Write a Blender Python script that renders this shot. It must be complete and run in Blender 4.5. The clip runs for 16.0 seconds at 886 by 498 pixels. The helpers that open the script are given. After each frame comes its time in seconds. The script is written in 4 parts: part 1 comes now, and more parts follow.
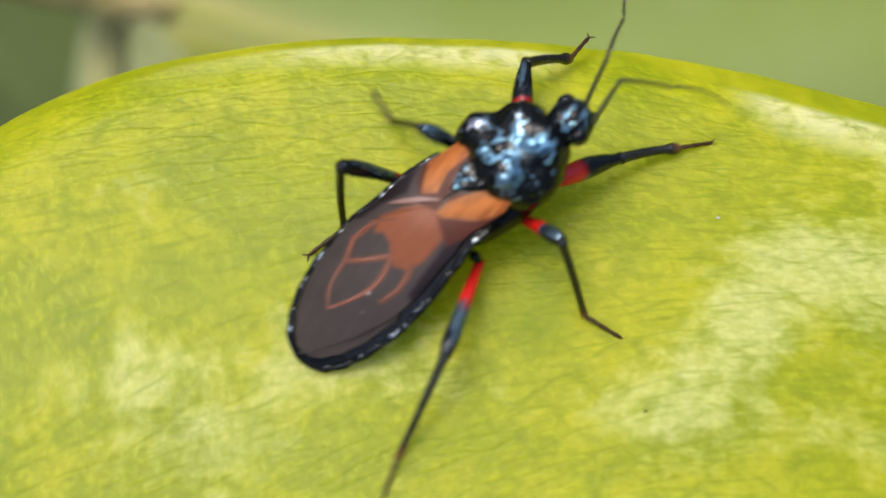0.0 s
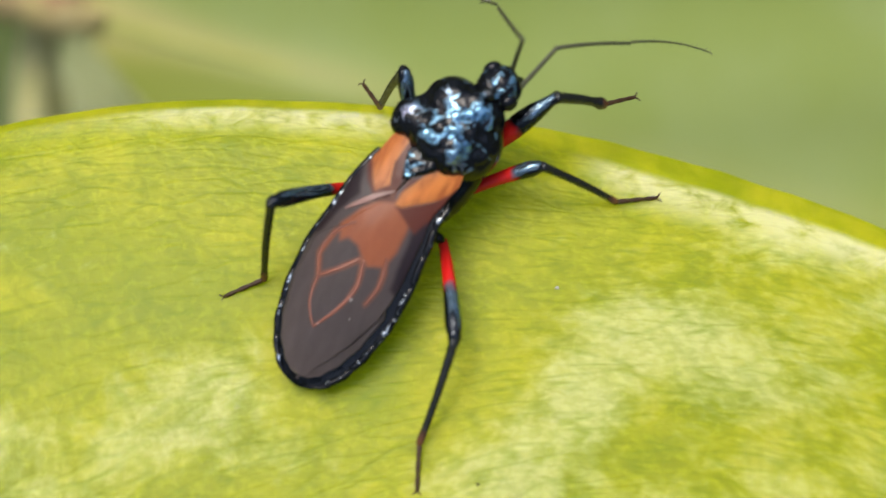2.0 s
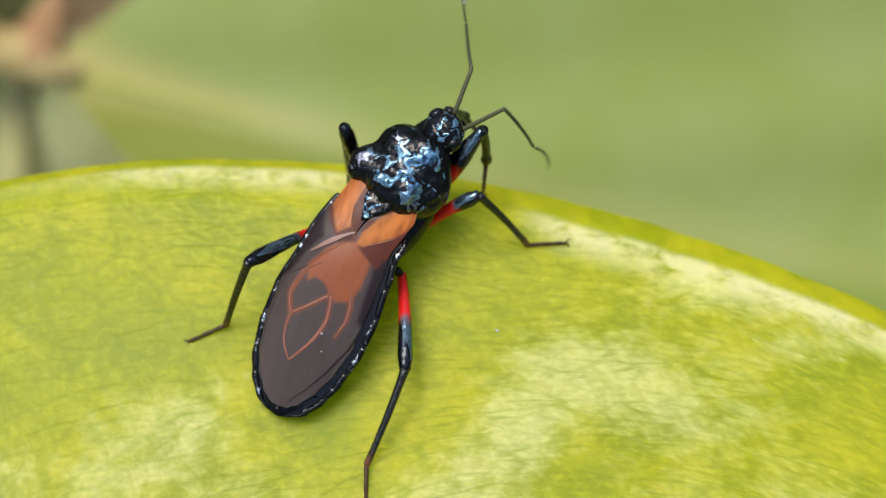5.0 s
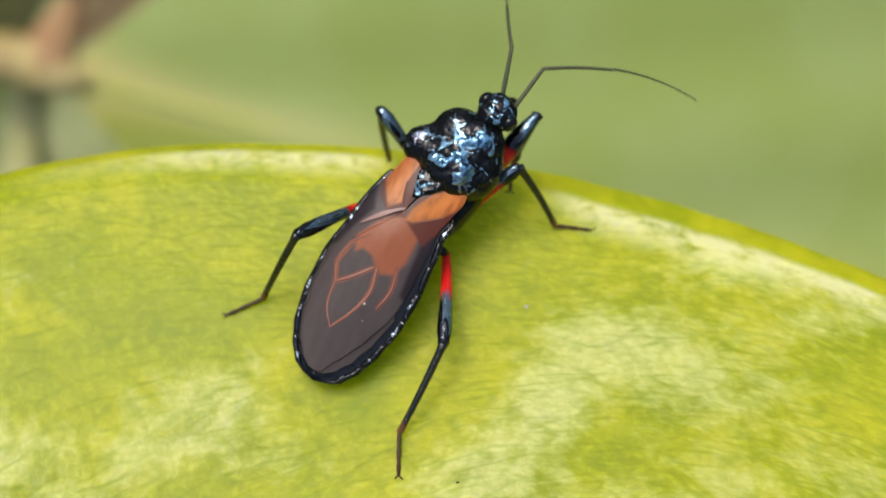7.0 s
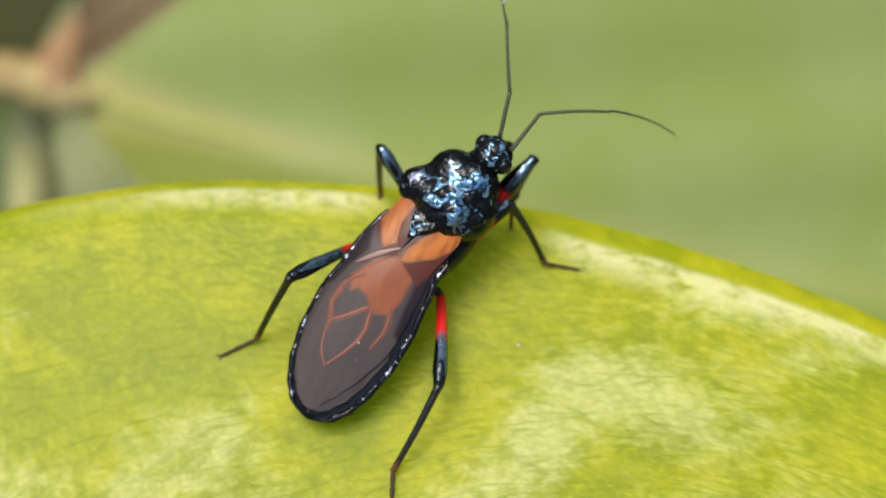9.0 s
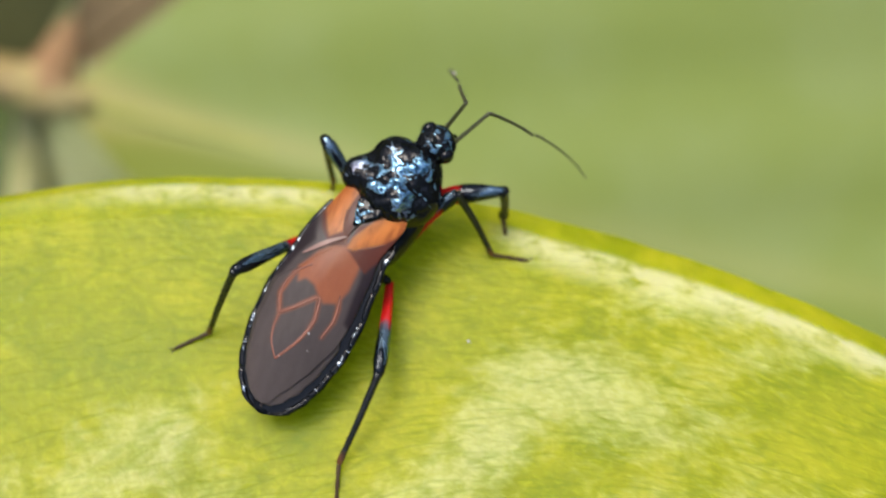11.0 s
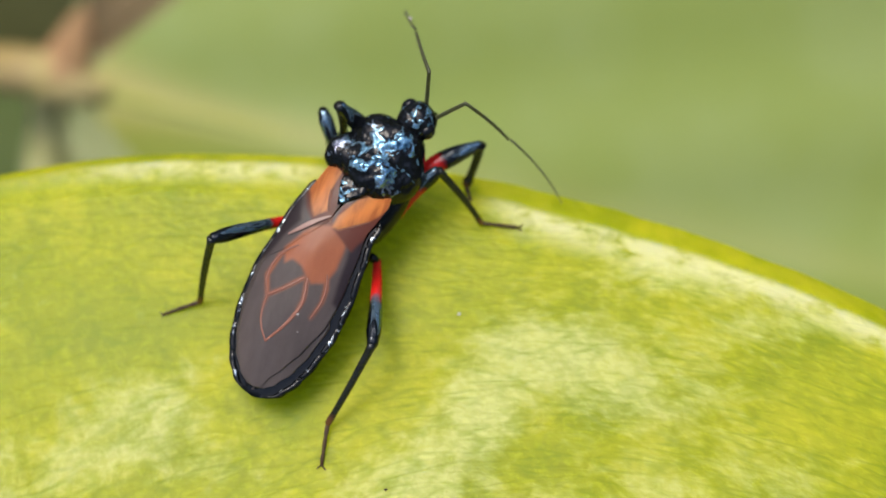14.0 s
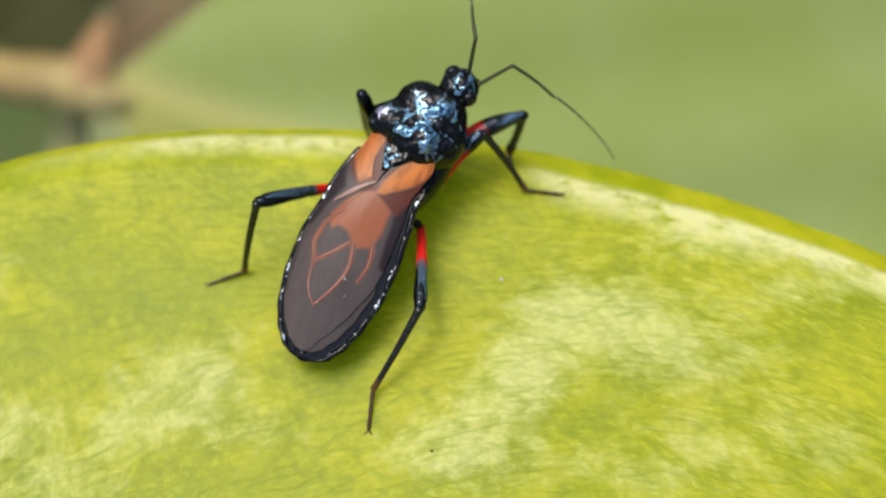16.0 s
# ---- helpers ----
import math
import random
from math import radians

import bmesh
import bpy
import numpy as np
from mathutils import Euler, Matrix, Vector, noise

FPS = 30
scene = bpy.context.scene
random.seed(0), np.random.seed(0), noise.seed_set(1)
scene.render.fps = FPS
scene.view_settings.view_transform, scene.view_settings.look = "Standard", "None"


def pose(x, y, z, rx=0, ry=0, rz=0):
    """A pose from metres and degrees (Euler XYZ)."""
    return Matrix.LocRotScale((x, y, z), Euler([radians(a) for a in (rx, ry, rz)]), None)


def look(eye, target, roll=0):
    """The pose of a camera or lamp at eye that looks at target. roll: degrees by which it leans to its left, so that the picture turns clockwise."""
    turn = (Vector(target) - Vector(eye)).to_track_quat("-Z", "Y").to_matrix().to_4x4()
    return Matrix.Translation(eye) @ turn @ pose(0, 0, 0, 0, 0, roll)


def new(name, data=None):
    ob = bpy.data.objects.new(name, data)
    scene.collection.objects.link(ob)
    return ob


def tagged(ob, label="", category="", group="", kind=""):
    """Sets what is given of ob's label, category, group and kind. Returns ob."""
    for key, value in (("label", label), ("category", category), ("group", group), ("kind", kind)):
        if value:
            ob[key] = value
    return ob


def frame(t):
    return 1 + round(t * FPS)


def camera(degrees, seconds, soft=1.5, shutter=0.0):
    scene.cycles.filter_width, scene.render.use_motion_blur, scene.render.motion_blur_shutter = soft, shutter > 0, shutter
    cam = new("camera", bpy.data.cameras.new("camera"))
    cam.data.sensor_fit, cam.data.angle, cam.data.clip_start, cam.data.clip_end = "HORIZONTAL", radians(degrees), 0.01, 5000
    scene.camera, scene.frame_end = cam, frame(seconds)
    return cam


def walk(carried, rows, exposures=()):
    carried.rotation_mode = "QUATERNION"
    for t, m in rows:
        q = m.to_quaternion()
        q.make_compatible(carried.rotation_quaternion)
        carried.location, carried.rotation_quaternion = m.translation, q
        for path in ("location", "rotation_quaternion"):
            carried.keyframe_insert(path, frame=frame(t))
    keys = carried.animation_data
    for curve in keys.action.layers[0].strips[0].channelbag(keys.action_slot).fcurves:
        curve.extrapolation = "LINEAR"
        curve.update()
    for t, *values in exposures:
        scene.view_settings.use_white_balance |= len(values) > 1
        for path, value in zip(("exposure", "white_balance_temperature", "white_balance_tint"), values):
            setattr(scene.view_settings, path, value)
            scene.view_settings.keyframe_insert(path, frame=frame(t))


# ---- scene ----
MM = 0.001

# ------------------------------------------------------------------ camera
cam = camera(40, 16.0, soft=1.25, shutter=0.5)
cam.data.dof.use_dof = True
cam.data.dof.focus_distance = 43.8 * MM
cam.data.dof.aperture_fstop = 34.0
walk(cam, [
    (0, pose(-4.62 * MM, -16.53 * MM, 40.39 * MM, 17.75, 2.00, 1.19)),
    (0.2, pose(-4.09 * MM, -16.47 * MM, 40.34 * MM, 17.88, 2.27, 1.16)),
    (0.3, pose(-3.41 * MM, -16.23 * MM, 40.53 * MM, 17.90, 2.06, 1.09)),
    (0.5, pose(-2.68 * MM, -15.85 * MM, 40.68 * MM, 18.05, 2.08, 1.18)),
    (0.8, pose(-2.97 * MM, -15.27 * MM, 40.51 * MM, 17.86, 2.26, 1.30)),
    (1, pose(-2.01 * MM, -14.90 * MM, 40.44 * MM, 17.72, 2.03, 1.20)),
    (1.2, pose(-1.97 * MM, -14.62 * MM, 40.32 * MM, 17.46, 1.59, 0.95)),
    (1.5, pose(-2.07 * MM, -14.05 * MM, 40.71 * MM, 17.36, 1.50, 1.23)),
    (1.8, pose(-0.12 * MM, -13.83 * MM, 40.86 * MM, 17.13, 1.22, 0.97)),
    (2, pose(0.16 * MM, -13.71 * MM, 41.11 * MM, 17.15, 0.97, 1.03)),
    (2.2, pose(0.96 * MM, -13.45 * MM, 41.64 * MM, 17.27, 0.93, 1.11)),
    (2.5, pose(0.70 * MM, -14.00 * MM, 41.77 * MM, 17.64, 1.43, 1.03)),
    (2.8, pose(-1.24 * MM, -13.90 * MM, 41.76 * MM, 18.55, 1.14, 1.23)),
    (3, pose(-1.83 * MM, -14.66 * MM, 41.79 * MM, 18.77, 0.81, 0.79)),
    (3.2, pose(-0.66 * MM, -14.46 * MM, 42.17 * MM, 19.02, 0.24, 0.63)),
    (3.5, pose(-0.24 * MM, -14.67 * MM, 43.21 * MM, 19.62, -0.24, 0.26)),
    (3.8, pose(0.16 * MM, -14.77 * MM, 43.35 * MM, 19.01, -0.01, 0.22)),
    (4, pose(0.31 * MM, -14.55 * MM, 43.48 * MM, 19.04, 0.09, 0.28)),
    (4.2, pose(0.63 * MM, -14.56 * MM, 43.76 * MM, 19.06, 0.29, 0.26)),
    (6.3, pose(1.70 * MM, -15.00 * MM, 45.79 * MM, 18.95, 0.13, 0.44)),
    (6.5, pose(1.06 * MM, -16.04 * MM, 45.26 * MM, 19.41, 0.36, 0.16)),
    (6.8, pose(-0.03 * MM, -16.07 * MM, 45.44 * MM, 19.80, 0.10, 0.14)),
    (7, pose(0.00 * MM, -16.54 * MM, 45.44 * MM, 20.00, 0.00, -0.00)),
    (7.2, pose(0.22 * MM, -16.71 * MM, 45.42 * MM, 19.74, 0.08, -0.19)),
    (7.5, pose(-0.63 * MM, -16.46 * MM, 45.85 * MM, 20.39, -0.07, 0.14)),
    (7.8, pose(2.65 * MM, -17.49 * MM, 46.44 * MM, 19.39, 0.81, -0.60)),
    (8, pose(1.94 * MM, -16.73 * MM, 46.87 * MM, 19.83, 0.57, -0.00)),
    (8.2, pose(1.51 * MM, -16.70 * MM, 46.52 * MM, 19.57, 1.26, -0.07)),
    (8.5, pose(2.34 * MM, -15.50 * MM, 47.11 * MM, 20.01, 0.44, 0.11)),
    (8.7, pose(0.69 * MM, -15.44 * MM, 46.61 * MM, 20.17, 0.38, 0.20)),
    (10.8, pose(2.77 * MM, -16.76 * MM, 45.70 * MM, 21.21, 1.62, 0.42)),
    (11, pose(3.43 * MM, -15.76 * MM, 45.93 * MM, 20.56, 1.32, 0.55)),
    (11.2, pose(4.04 * MM, -15.81 * MM, 45.67 * MM, 20.07, 1.60, 0.26)),
    (11.5, pose(5.31 * MM, -14.78 * MM, 45.77 * MM, 19.84, 1.56, 0.42)),
    (11.8, pose(5.18 * MM, -15.57 * MM, 44.97 * MM, 19.72, 1.99, 0.27)),
    (12, pose(3.69 * MM, -15.59 * MM, 45.17 * MM, 20.28, 2.06, 0.71)),
    (12.2, pose(2.75 * MM, -16.18 * MM, 44.81 * MM, 20.44, 2.23, 0.58)),
    (12.5, pose(1.79 * MM, -16.63 * MM, 44.63 * MM, 20.61, 2.25, 0.46)),
    (12.8, pose(1.63 * MM, -17.23 * MM, 44.40 * MM, 20.94, 2.88, 0.64)),
    (13, pose(2.64 * MM, -17.41 * MM, 44.64 * MM, 21.21, 2.86, 0.70)),
    (13.2, pose(2.36 * MM, -17.05 * MM, 44.99 * MM, 21.30, 2.75, 0.78)),
    (13.5, pose(2.01 * MM, -16.94 * MM, 44.96 * MM, 21.37, 2.75, 0.83)),
    (13.8, pose(4.74 * MM, -16.59 * MM, 45.42 * MM, 20.33, 2.71, 0.50)),
    (14, pose(4.91 * MM, -16.41 * MM, 45.52 * MM, 20.17, 2.76, 0.45)),
    (14.2, pose(5.59 * MM, -16.31 * MM, 45.73 * MM, 20.37, 3.11, 0.61)),
    (14.5, pose(7.65 * MM, -16.65 * MM, 45.45 * MM, 20.34, 3.57, 0.46)),
    (14.8, pose(6.26 * MM, -16.73 * MM, 45.73 * MM, 20.40, 3.56, 0.48)),
    (15, pose(5.25 * MM, -17.11 * MM, 45.59 * MM, 20.32, 3.50, 0.26)),
    (15.2, pose(4.95 * MM, -17.25 * MM, 45.71 * MM, 20.44, 3.30, 0.13)),
    (15.5, pose(3.27 * MM, -17.65 * MM, 45.87 * MM, 20.91, 3.02, 0.18)),
    (15.8, pose(3.50 * MM, -18.87 * MM, 45.38 * MM, 20.98, 3.19, -0.09)),
    (16, pose(3.61 * MM, -18.89 * MM, 45.31 * MM, 21.46, 3.34, 0.14)),
])

# ------------------------------------------------------------------ world, sun, exposure
SUN_ELEVATION, SUN_AZIMUTH = 70, 312          # degrees; azimuth clockwise from +y
world = bpy.data.worlds.new("sky")
scene.world = world
world.use_nodes = True
sky = world.node_tree.nodes.new("ShaderNodeTexSky")
sky.sky_type = "NISHITA"
sky.sun_disc = False
sky.sun_elevation = radians(SUN_ELEVATION)
sky.sun_rotation = radians(SUN_AZIMUTH)
sky.air_density, sky.dust_density, sky.ozone_density = 1.0, 3.0, 1.0
background = world.node_tree.nodes["Background"]
background.inputs["Strength"].default_value = 0.165
world.node_tree.links.new(sky.outputs[0], background.inputs[0])

sun = new("sun", bpy.data.lights.new("sun", "SUN"))
sun.data.energy = 0.8
sun.data.angle = radians(26)
sun.data.color = (1.0, 0.96, 0.88)
az, el = radians(SUN_AZIMUTH), radians(SUN_ELEVATION)
sun.matrix_world = look((math.sin(az) * math.cos(el), math.cos(az) * math.cos(el), math.sin(el)), (0, 0, 0))
scene.view_settings.exposure = 0.86


# ------------------------------------------------------------------ materials
class Nodes:
    """A short way to wire a node material; object coordinates come in millimetres."""

    def __init__(self, name):
        self.material = bpy.data.materials.new(name)
        self.material.use_nodes = True
        self.tree = self.material.node_tree
        self.shader = self.tree.nodes["Principled BSDF"]

    def put(self, kind, **inputs):
        node = self.tree.nodes.new("ShaderNode" + kind)
        self.feed(node, **inputs)
        return node

    def feed(self, node, **inputs):
        for key, value in inputs.items():
            socket = node.inputs[int(key[1:])] if key[0] == "i" and key[1:].isdigit() else node.inputs[key.replace("_", " ")]
            if isinstance(value, bpy.types.NodeSocket):
                self.tree.links.new(value, socket)
            else:
                socket.default_value = value

    def coords(self, scale=(1, 1, 1), turn=0.0, shift=(0, 0, 0)):
        source = self.put("TexCoord").outputs["Object"]
        node = self.put("Mapping", Vector=source, Scale=[1000 * s for s in scale], Rotation=(0, 0, radians(turn)), Location=shift)
        return node.outputs[0]

    def noise(self, vector, scale, detail=3.0, rough=0.5, distortion=0.0):
        return self.put("TexNoise", Vector=vector, Scale=scale, Detail=detail, Roughness=rough, Distortion=distortion).outputs["Fac"]

    def ramp(self, fac, low, high):
        node = self.put("MapRange", Value=fac, i1=low, i2=high)
        node.interpolation_type = "SMOOTHSTEP"
        return node.outputs[0]

    def math(self, kind, a, b=0.0):
        node = self.put("Math", i0=a, i1=b)
        node.operation = kind
        return node.outputs[0]

    def mix(self, fac, a, b):
        node = self.put("MixRGB", Fac=fac, Color1=a, Color2=b)
        return node.outputs[0]

    def attribute(self, name):
        node = self.put("Attribute")
        node.attribute_name = name
        return node.outputs["Fac"]

    def bump(self, height, strength, distance):
        return self.put("Bump", Height=height, Strength=strength, Distance=distance * MM).outputs["Normal"]

    def finish(self, **inputs):
        self.feed(self.shader, **inputs)
        return self.material


def rgb(r, g, b):
    return (r, g, b, 1.0)


def leaf_material():
    n = Nodes("waxy_leaf")
    node = n.put("Attribute")
    node.attribute_name = "grain"
    grain = node.outputs["Vector"]

    def along(sx, sy):
        return n.put("Mapping", Vector=grain, Scale=(sx, sy, 1.0)).outputs[0]

    def net_of(sx, sy, wander, randomness=1.0):
        """Distance to the nearest vein in a net of stretched, wavering cells."""
        drift = n.put("TexNoise", Vector=along(0.55 * sx, 0.55 * sy), Scale=1.3, Detail=2.0)
        moved = n.put("VectorMath", i0=along(sx, sy), i1=n.mix(wander, rgb(0, 0, 0), drift.outputs["Color"])).outputs[0]
        cells = n.put("TexVoronoi", Vector=moved, Scale=1.0, Randomness=randomness)
        cells.voronoi_dimensions = "2D"
        cells.feature = "DISTANCE_TO_EDGE"
        return cells.outputs["Distance"]

    lines = n.ramp(net_of(0.46, 1.75, 1.5), 0.0, 0.22)
    net = n.ramp(net_of(1.2, 2.6, 1.0), 0.0, 0.30)
    streak = n.noise(along(0.50, 0.60), 1.0, 4.0, 0.55, 0.8)
    blotch = n.noise(n.coords((1, 1, 1), 0, (13, 4, 0)), 0.22, 4.0, 0.55, 0.4)
    fine = n.noise(along(1.05, 1.25), 1.1, 2.5, 0.5, 0.8)
    specks = n.noise(along(1.35, 1.5), 1.9, 2.0, 0.5, 0.6)
    margin = n.attribute("margin")
    marks = n.attribute("pale")
    inner = n.ramp(n.math("SUBTRACT", margin, n.attribute("edge")), 0.0, 0.4)
    deep = n.mix(n.ramp(n.math("ADD", n.math("MULTIPLY", blotch, 0.6), n.math("MULTIPLY", streak, 0.4)), 0.38, 0.64), rgb(0.262, 0.31, 0.003), rgb(0.436, 0.44, 0.010))
    deep = n.mix(n.math("MULTIPLY", n.math("MULTIPLY", n.ramp(specks, 0.42, 0.75), inner), 0.38), deep, rgb(0.57, 0.58, 0.015))
    deep = n.mix(n.math("MULTIPLY", n.math("MULTIPLY", n.ramp(fine, 0.52, 0.28), inner), 0.42), deep, rgb(0.20, 0.25, 0.002))
    green_and_shade = n.math("MULTIPLY", n.ramp(n.math("ADD", n.attribute("green"), n.math("MULTIPLY", n.math("SUBTRACT", streak, 0.5), 0.9)), 0.1, 0.9), inner)
    deep = n.mix(n.math("MULTIPLY", green_and_shade, 0.7), deep, rgb(0.23, 0.29, 0.002))
    ragged = n.math("ADD", n.math("ADD", marks, n.math("MULTIPLY", n.math("SUBTRACT", streak, 0.5), 1.3)), n.math("MULTIPLY", n.math("SUBTRACT", fine, 0.5), 0.6))
    pale = n.math("MULTIPLY", n.ramp(ragged, 0.20, 0.95), inner)
    pale = n.math("MULTIPLY", pale, n.math("ADD", 0.6, n.math("MULTIPLY", n.ramp(specks, 0.3, 0.7), 0.4)))
    colour = n.mix(n.math("MULTIPLY", pale, 0.80), deep, rgb(0.64, 0.68, 0.25))
    fade = n.ramp(n.noise(along(0.55, 0.8), 1.0, 2.5), 0.36, 0.66)
    veins = n.math("ADD", n.math("SUBTRACT", 1.0, lines), n.math("MULTIPLY", n.math("SUBTRACT", 1.0, net), 0.40))
    dark = n.math("MULTIPLY", n.math("MULTIPLY", veins, inner), n.math("ADD", 0.07, n.math("MULTIPLY", fade, 0.40)))
    colour = n.mix(dark, colour, rgb(0.20, 0.27, 0.004))
    # Whitish band just inside the margin, broken into dabs.
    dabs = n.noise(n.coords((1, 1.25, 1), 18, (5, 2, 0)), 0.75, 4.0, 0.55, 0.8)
    band = n.math("MULTIPLY", n.attribute("rim_band"), n.ramp(n.math("ADD", dabs, n.math("MULTIPLY", n.math("SUBTRACT", fine, 0.5), 0.5)), 0.18, 0.60))
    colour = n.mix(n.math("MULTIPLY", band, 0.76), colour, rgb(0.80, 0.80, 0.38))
    height = n.math("MULTIPLY", inner, n.math("ADD", n.math("ADD", n.math("MULTIPLY", lines, 0.45), n.math("MULTIPLY", net, 0.25)), n.math("MULTIPLY", fine, 0.8)))
    return n.finish(Base_Color=colour, Roughness=n.math("ADD", 0.34, n.math("MULTIPLY", blotch, 0.2)), Specular_IOR_Level=0.20, Subsurface_Weight=0.8,
                    Subsurface_Radius=(2.2 * MM, 2.4 * MM, 0.35 * MM), Subsurface_Scale=1.0, Normal=n.bump(height, 0.29, 0.13))


def far_leaf_material():
    n = Nodes("dull_leaf")
    soft = n.noise(n.coords(), 0.045, 3.0)
    ribs = n.noise(n.coords((0.03, 0.5, 1), 38), 1.0, 2.0)
    rib = n.attribute("rib")
    colour = n.mix(n.ramp(soft, 0.35, 0.65), rgb(0.245, 0.315, 0.072), rgb(0.285, 0.355, 0.118))
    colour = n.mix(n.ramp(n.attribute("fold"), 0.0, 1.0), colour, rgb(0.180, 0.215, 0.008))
    colour = n.mix(n.math("MULTIPLY", ribs, 0.25), colour, rgb(0.34, 0.40, 0.10))
    colour = n.mix(n.math("MULTIPLY", rib, 0.9), colour, rgb(0.56, 0.48, 0.17))
    return n.finish(Base_Color=colour, Roughness=0.55, Specular_IOR_Level=0.2)


def mottled(name, a, b, scale, rough=0.7, spec=0.3, bump=0.0):
    n = Nodes(name)
    fac = n.noise(n.coords(), scale, 4.0, 0.6)
    more = {"Normal": n.bump(fac, 0.4, bump)} if bump else {}
    return n.finish(Base_Color=n.mix(n.ramp(fac, 0.35, 0.65), rgb(*a), rgb(*b)), Roughness=rough, Specular_IOR_Level=spec, **more)


def shell_material(name, relief=1.0, painted_sheen=True, low=(0.03, 0.10, 0.19), high=(0.28, 0.50, 0.62), spec=0.32):
    """Black insect cuticle, wrinkled and pitted; steel-blue sky glints are painted on in patches."""
    n = Nodes(name)
    folds = n.noise(n.coords(), 1.0, 2.0, 0.5, 1.2)
    small = n.noise(n.coords(), 2.5, 3.0, 0.55, 1.1)
    pits = n.noise(n.coords(), 7.0, 2.0, 0.5)
    height = n.math("ADD", n.math("ADD", folds, n.math("MULTIPLY", small, 0.5)), n.math("MULTIPLY", pits, 0.06))
    n.finish(Base_Color=rgb(0.002, 0.0025, 0.003), Roughness=0.12, Specular_IOR_Level=spec, Normal=n.bump(height, relief * 0.4, 0.2))
    if painted_sheen:
        mask = n.math("ADD", n.math("ADD", n.attribute("painted_sheen"), n.math("MULTIPLY", n.math("SUBTRACT", folds, 0.5), 1.3)), n.math("MULTIPLY", n.math("SUBTRACT", small, 0.5), 2.6))
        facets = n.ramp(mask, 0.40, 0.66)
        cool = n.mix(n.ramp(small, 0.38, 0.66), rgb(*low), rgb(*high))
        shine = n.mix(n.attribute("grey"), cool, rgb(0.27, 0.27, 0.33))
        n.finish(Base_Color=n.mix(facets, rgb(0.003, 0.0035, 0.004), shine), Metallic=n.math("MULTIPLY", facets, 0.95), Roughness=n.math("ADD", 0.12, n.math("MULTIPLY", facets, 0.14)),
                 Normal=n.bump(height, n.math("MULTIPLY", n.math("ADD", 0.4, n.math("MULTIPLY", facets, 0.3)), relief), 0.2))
    return n.material


def femur_material():
    n = Nodes("red_and_black_cuticle")
    along = n.math("ADD", n.attribute("along"), n.math("MULTIPLY", n.noise(n.coords(), 2.5), 0.12))
    small = n.noise(n.coords((1, 0.6, 1)), 4.5, 3.0, 0.55)
    black = n.ramp(along, 0.40, 0.56)
    colour = n.mix(black, rgb(0.62, 0.014, 0.010), rgb(0.002, 0.0025, 0.003))
    # Blue-grey metal streaks paint highlights onto the black part.
    facets = n.math("MULTIPLY", black, n.ramp(n.noise(n.coords((1.6, 0.35, 1.6)), 1.6, 2.0, 0.5, 0.6), 0.56, 0.66))
    colour = n.mix(facets, colour, rgb(0.16, 0.24, 0.29))
    return n.finish(Base_Color=colour, Metallic=n.math("MULTIPLY", facets, 0.9), Roughness=0.13, IOR=1.5, Specular_IOR_Level=0.5, Specular_Tint=rgb(0.80, 0.90, 1.0), Normal=n.bump(small, 0.45, 0.14))


def tibia_material():
    n = Nodes("black_cuticle_brown_tip")
    small = n.noise(n.coords(), 6.0, 3.0, 0.6)
    along = n.math("ADD", n.attribute("along"), n.math("MULTIPLY", small, 0.08))
    colour = n.mix(n.ramp(along, 0.86, 1.04), rgb(0.010, 0.009, 0.006), rgb(0.16, 0.060, 0.025))
    return n.finish(Base_Color=colour, Roughness=0.24, IOR=1.55, Specular_IOR_Level=0.5, Specular_Tint=rgb(0.86, 0.95, 0.95), Normal=n.bump(small, 0.6, 0.12))


def wing_material():
    """Orange patches and a rusty field that fade into a smoky brown membrane."""
    n = Nodes("orange_and_smoky_wing")
    grain = n.noise(n.coords((1.4, 0.5, 1), 8), 2.2, 4.0, 0.6)
    cloud = n.math("MULTIPLY", n.math("SUBTRACT", n.noise(n.coords(), 0.9, 3.0, 0.5), 0.5), 0.35)
    smoke = n.mix(grain, rgb(0.082, 0.062, 0.056), rgb(0.135, 0.106, 0.094))
    colour = n.mix(n.ramp(n.math("ADD", n.attribute("orange"), cloud), 0.08, 0.95), smoke, n.mix(grain, rgb(0.38, 0.108, 0.040), rgb(0.50, 0.155, 0.056)))
    colour = n.mix(n.ramp(n.math("ADD", n.attribute("dark"), cloud), 0.15, 0.9), colour, rgb(0.030, 0.017, 0.018))
    colour = n.mix(n.ramp(n.math("ADD", n.attribute("rust"), cloud), 0.15, 0.95), colour, rgb(0.15, 0.032, 0.013))
    colour = n.mix(n.attribute("bright"), colour, n.mix(n.ramp(n.noise(n.coords((1.0, 0.25, 1), -12), 2.6, 3.0, 0.55, 0.4), 0.3, 0.7), rgb(0.50, 0.120, 0.016), rgb(0.86, 0.30, 0.055)))
    return n.finish(Base_Color=colour, Roughness=0.32, Specular_IOR_Level=0.42, Normal=n.bump(grain, 0.25, 0.06))


def plain(name, colour, rough=0.5, spec=0.5, scale=4.0, bump=0.05):
    n = Nodes(name)
    fac = n.noise(n.coords(), scale, 3.0, 0.6)
    dark = tuple(c * 0.7 for c in colour)
    return n.finish(Base_Color=n.mix(fac, rgb(*dark), rgb(*colour)), Roughness=rough, Specular_IOR_Level=spec, Normal=n.bump(fac, 0.4, bump))


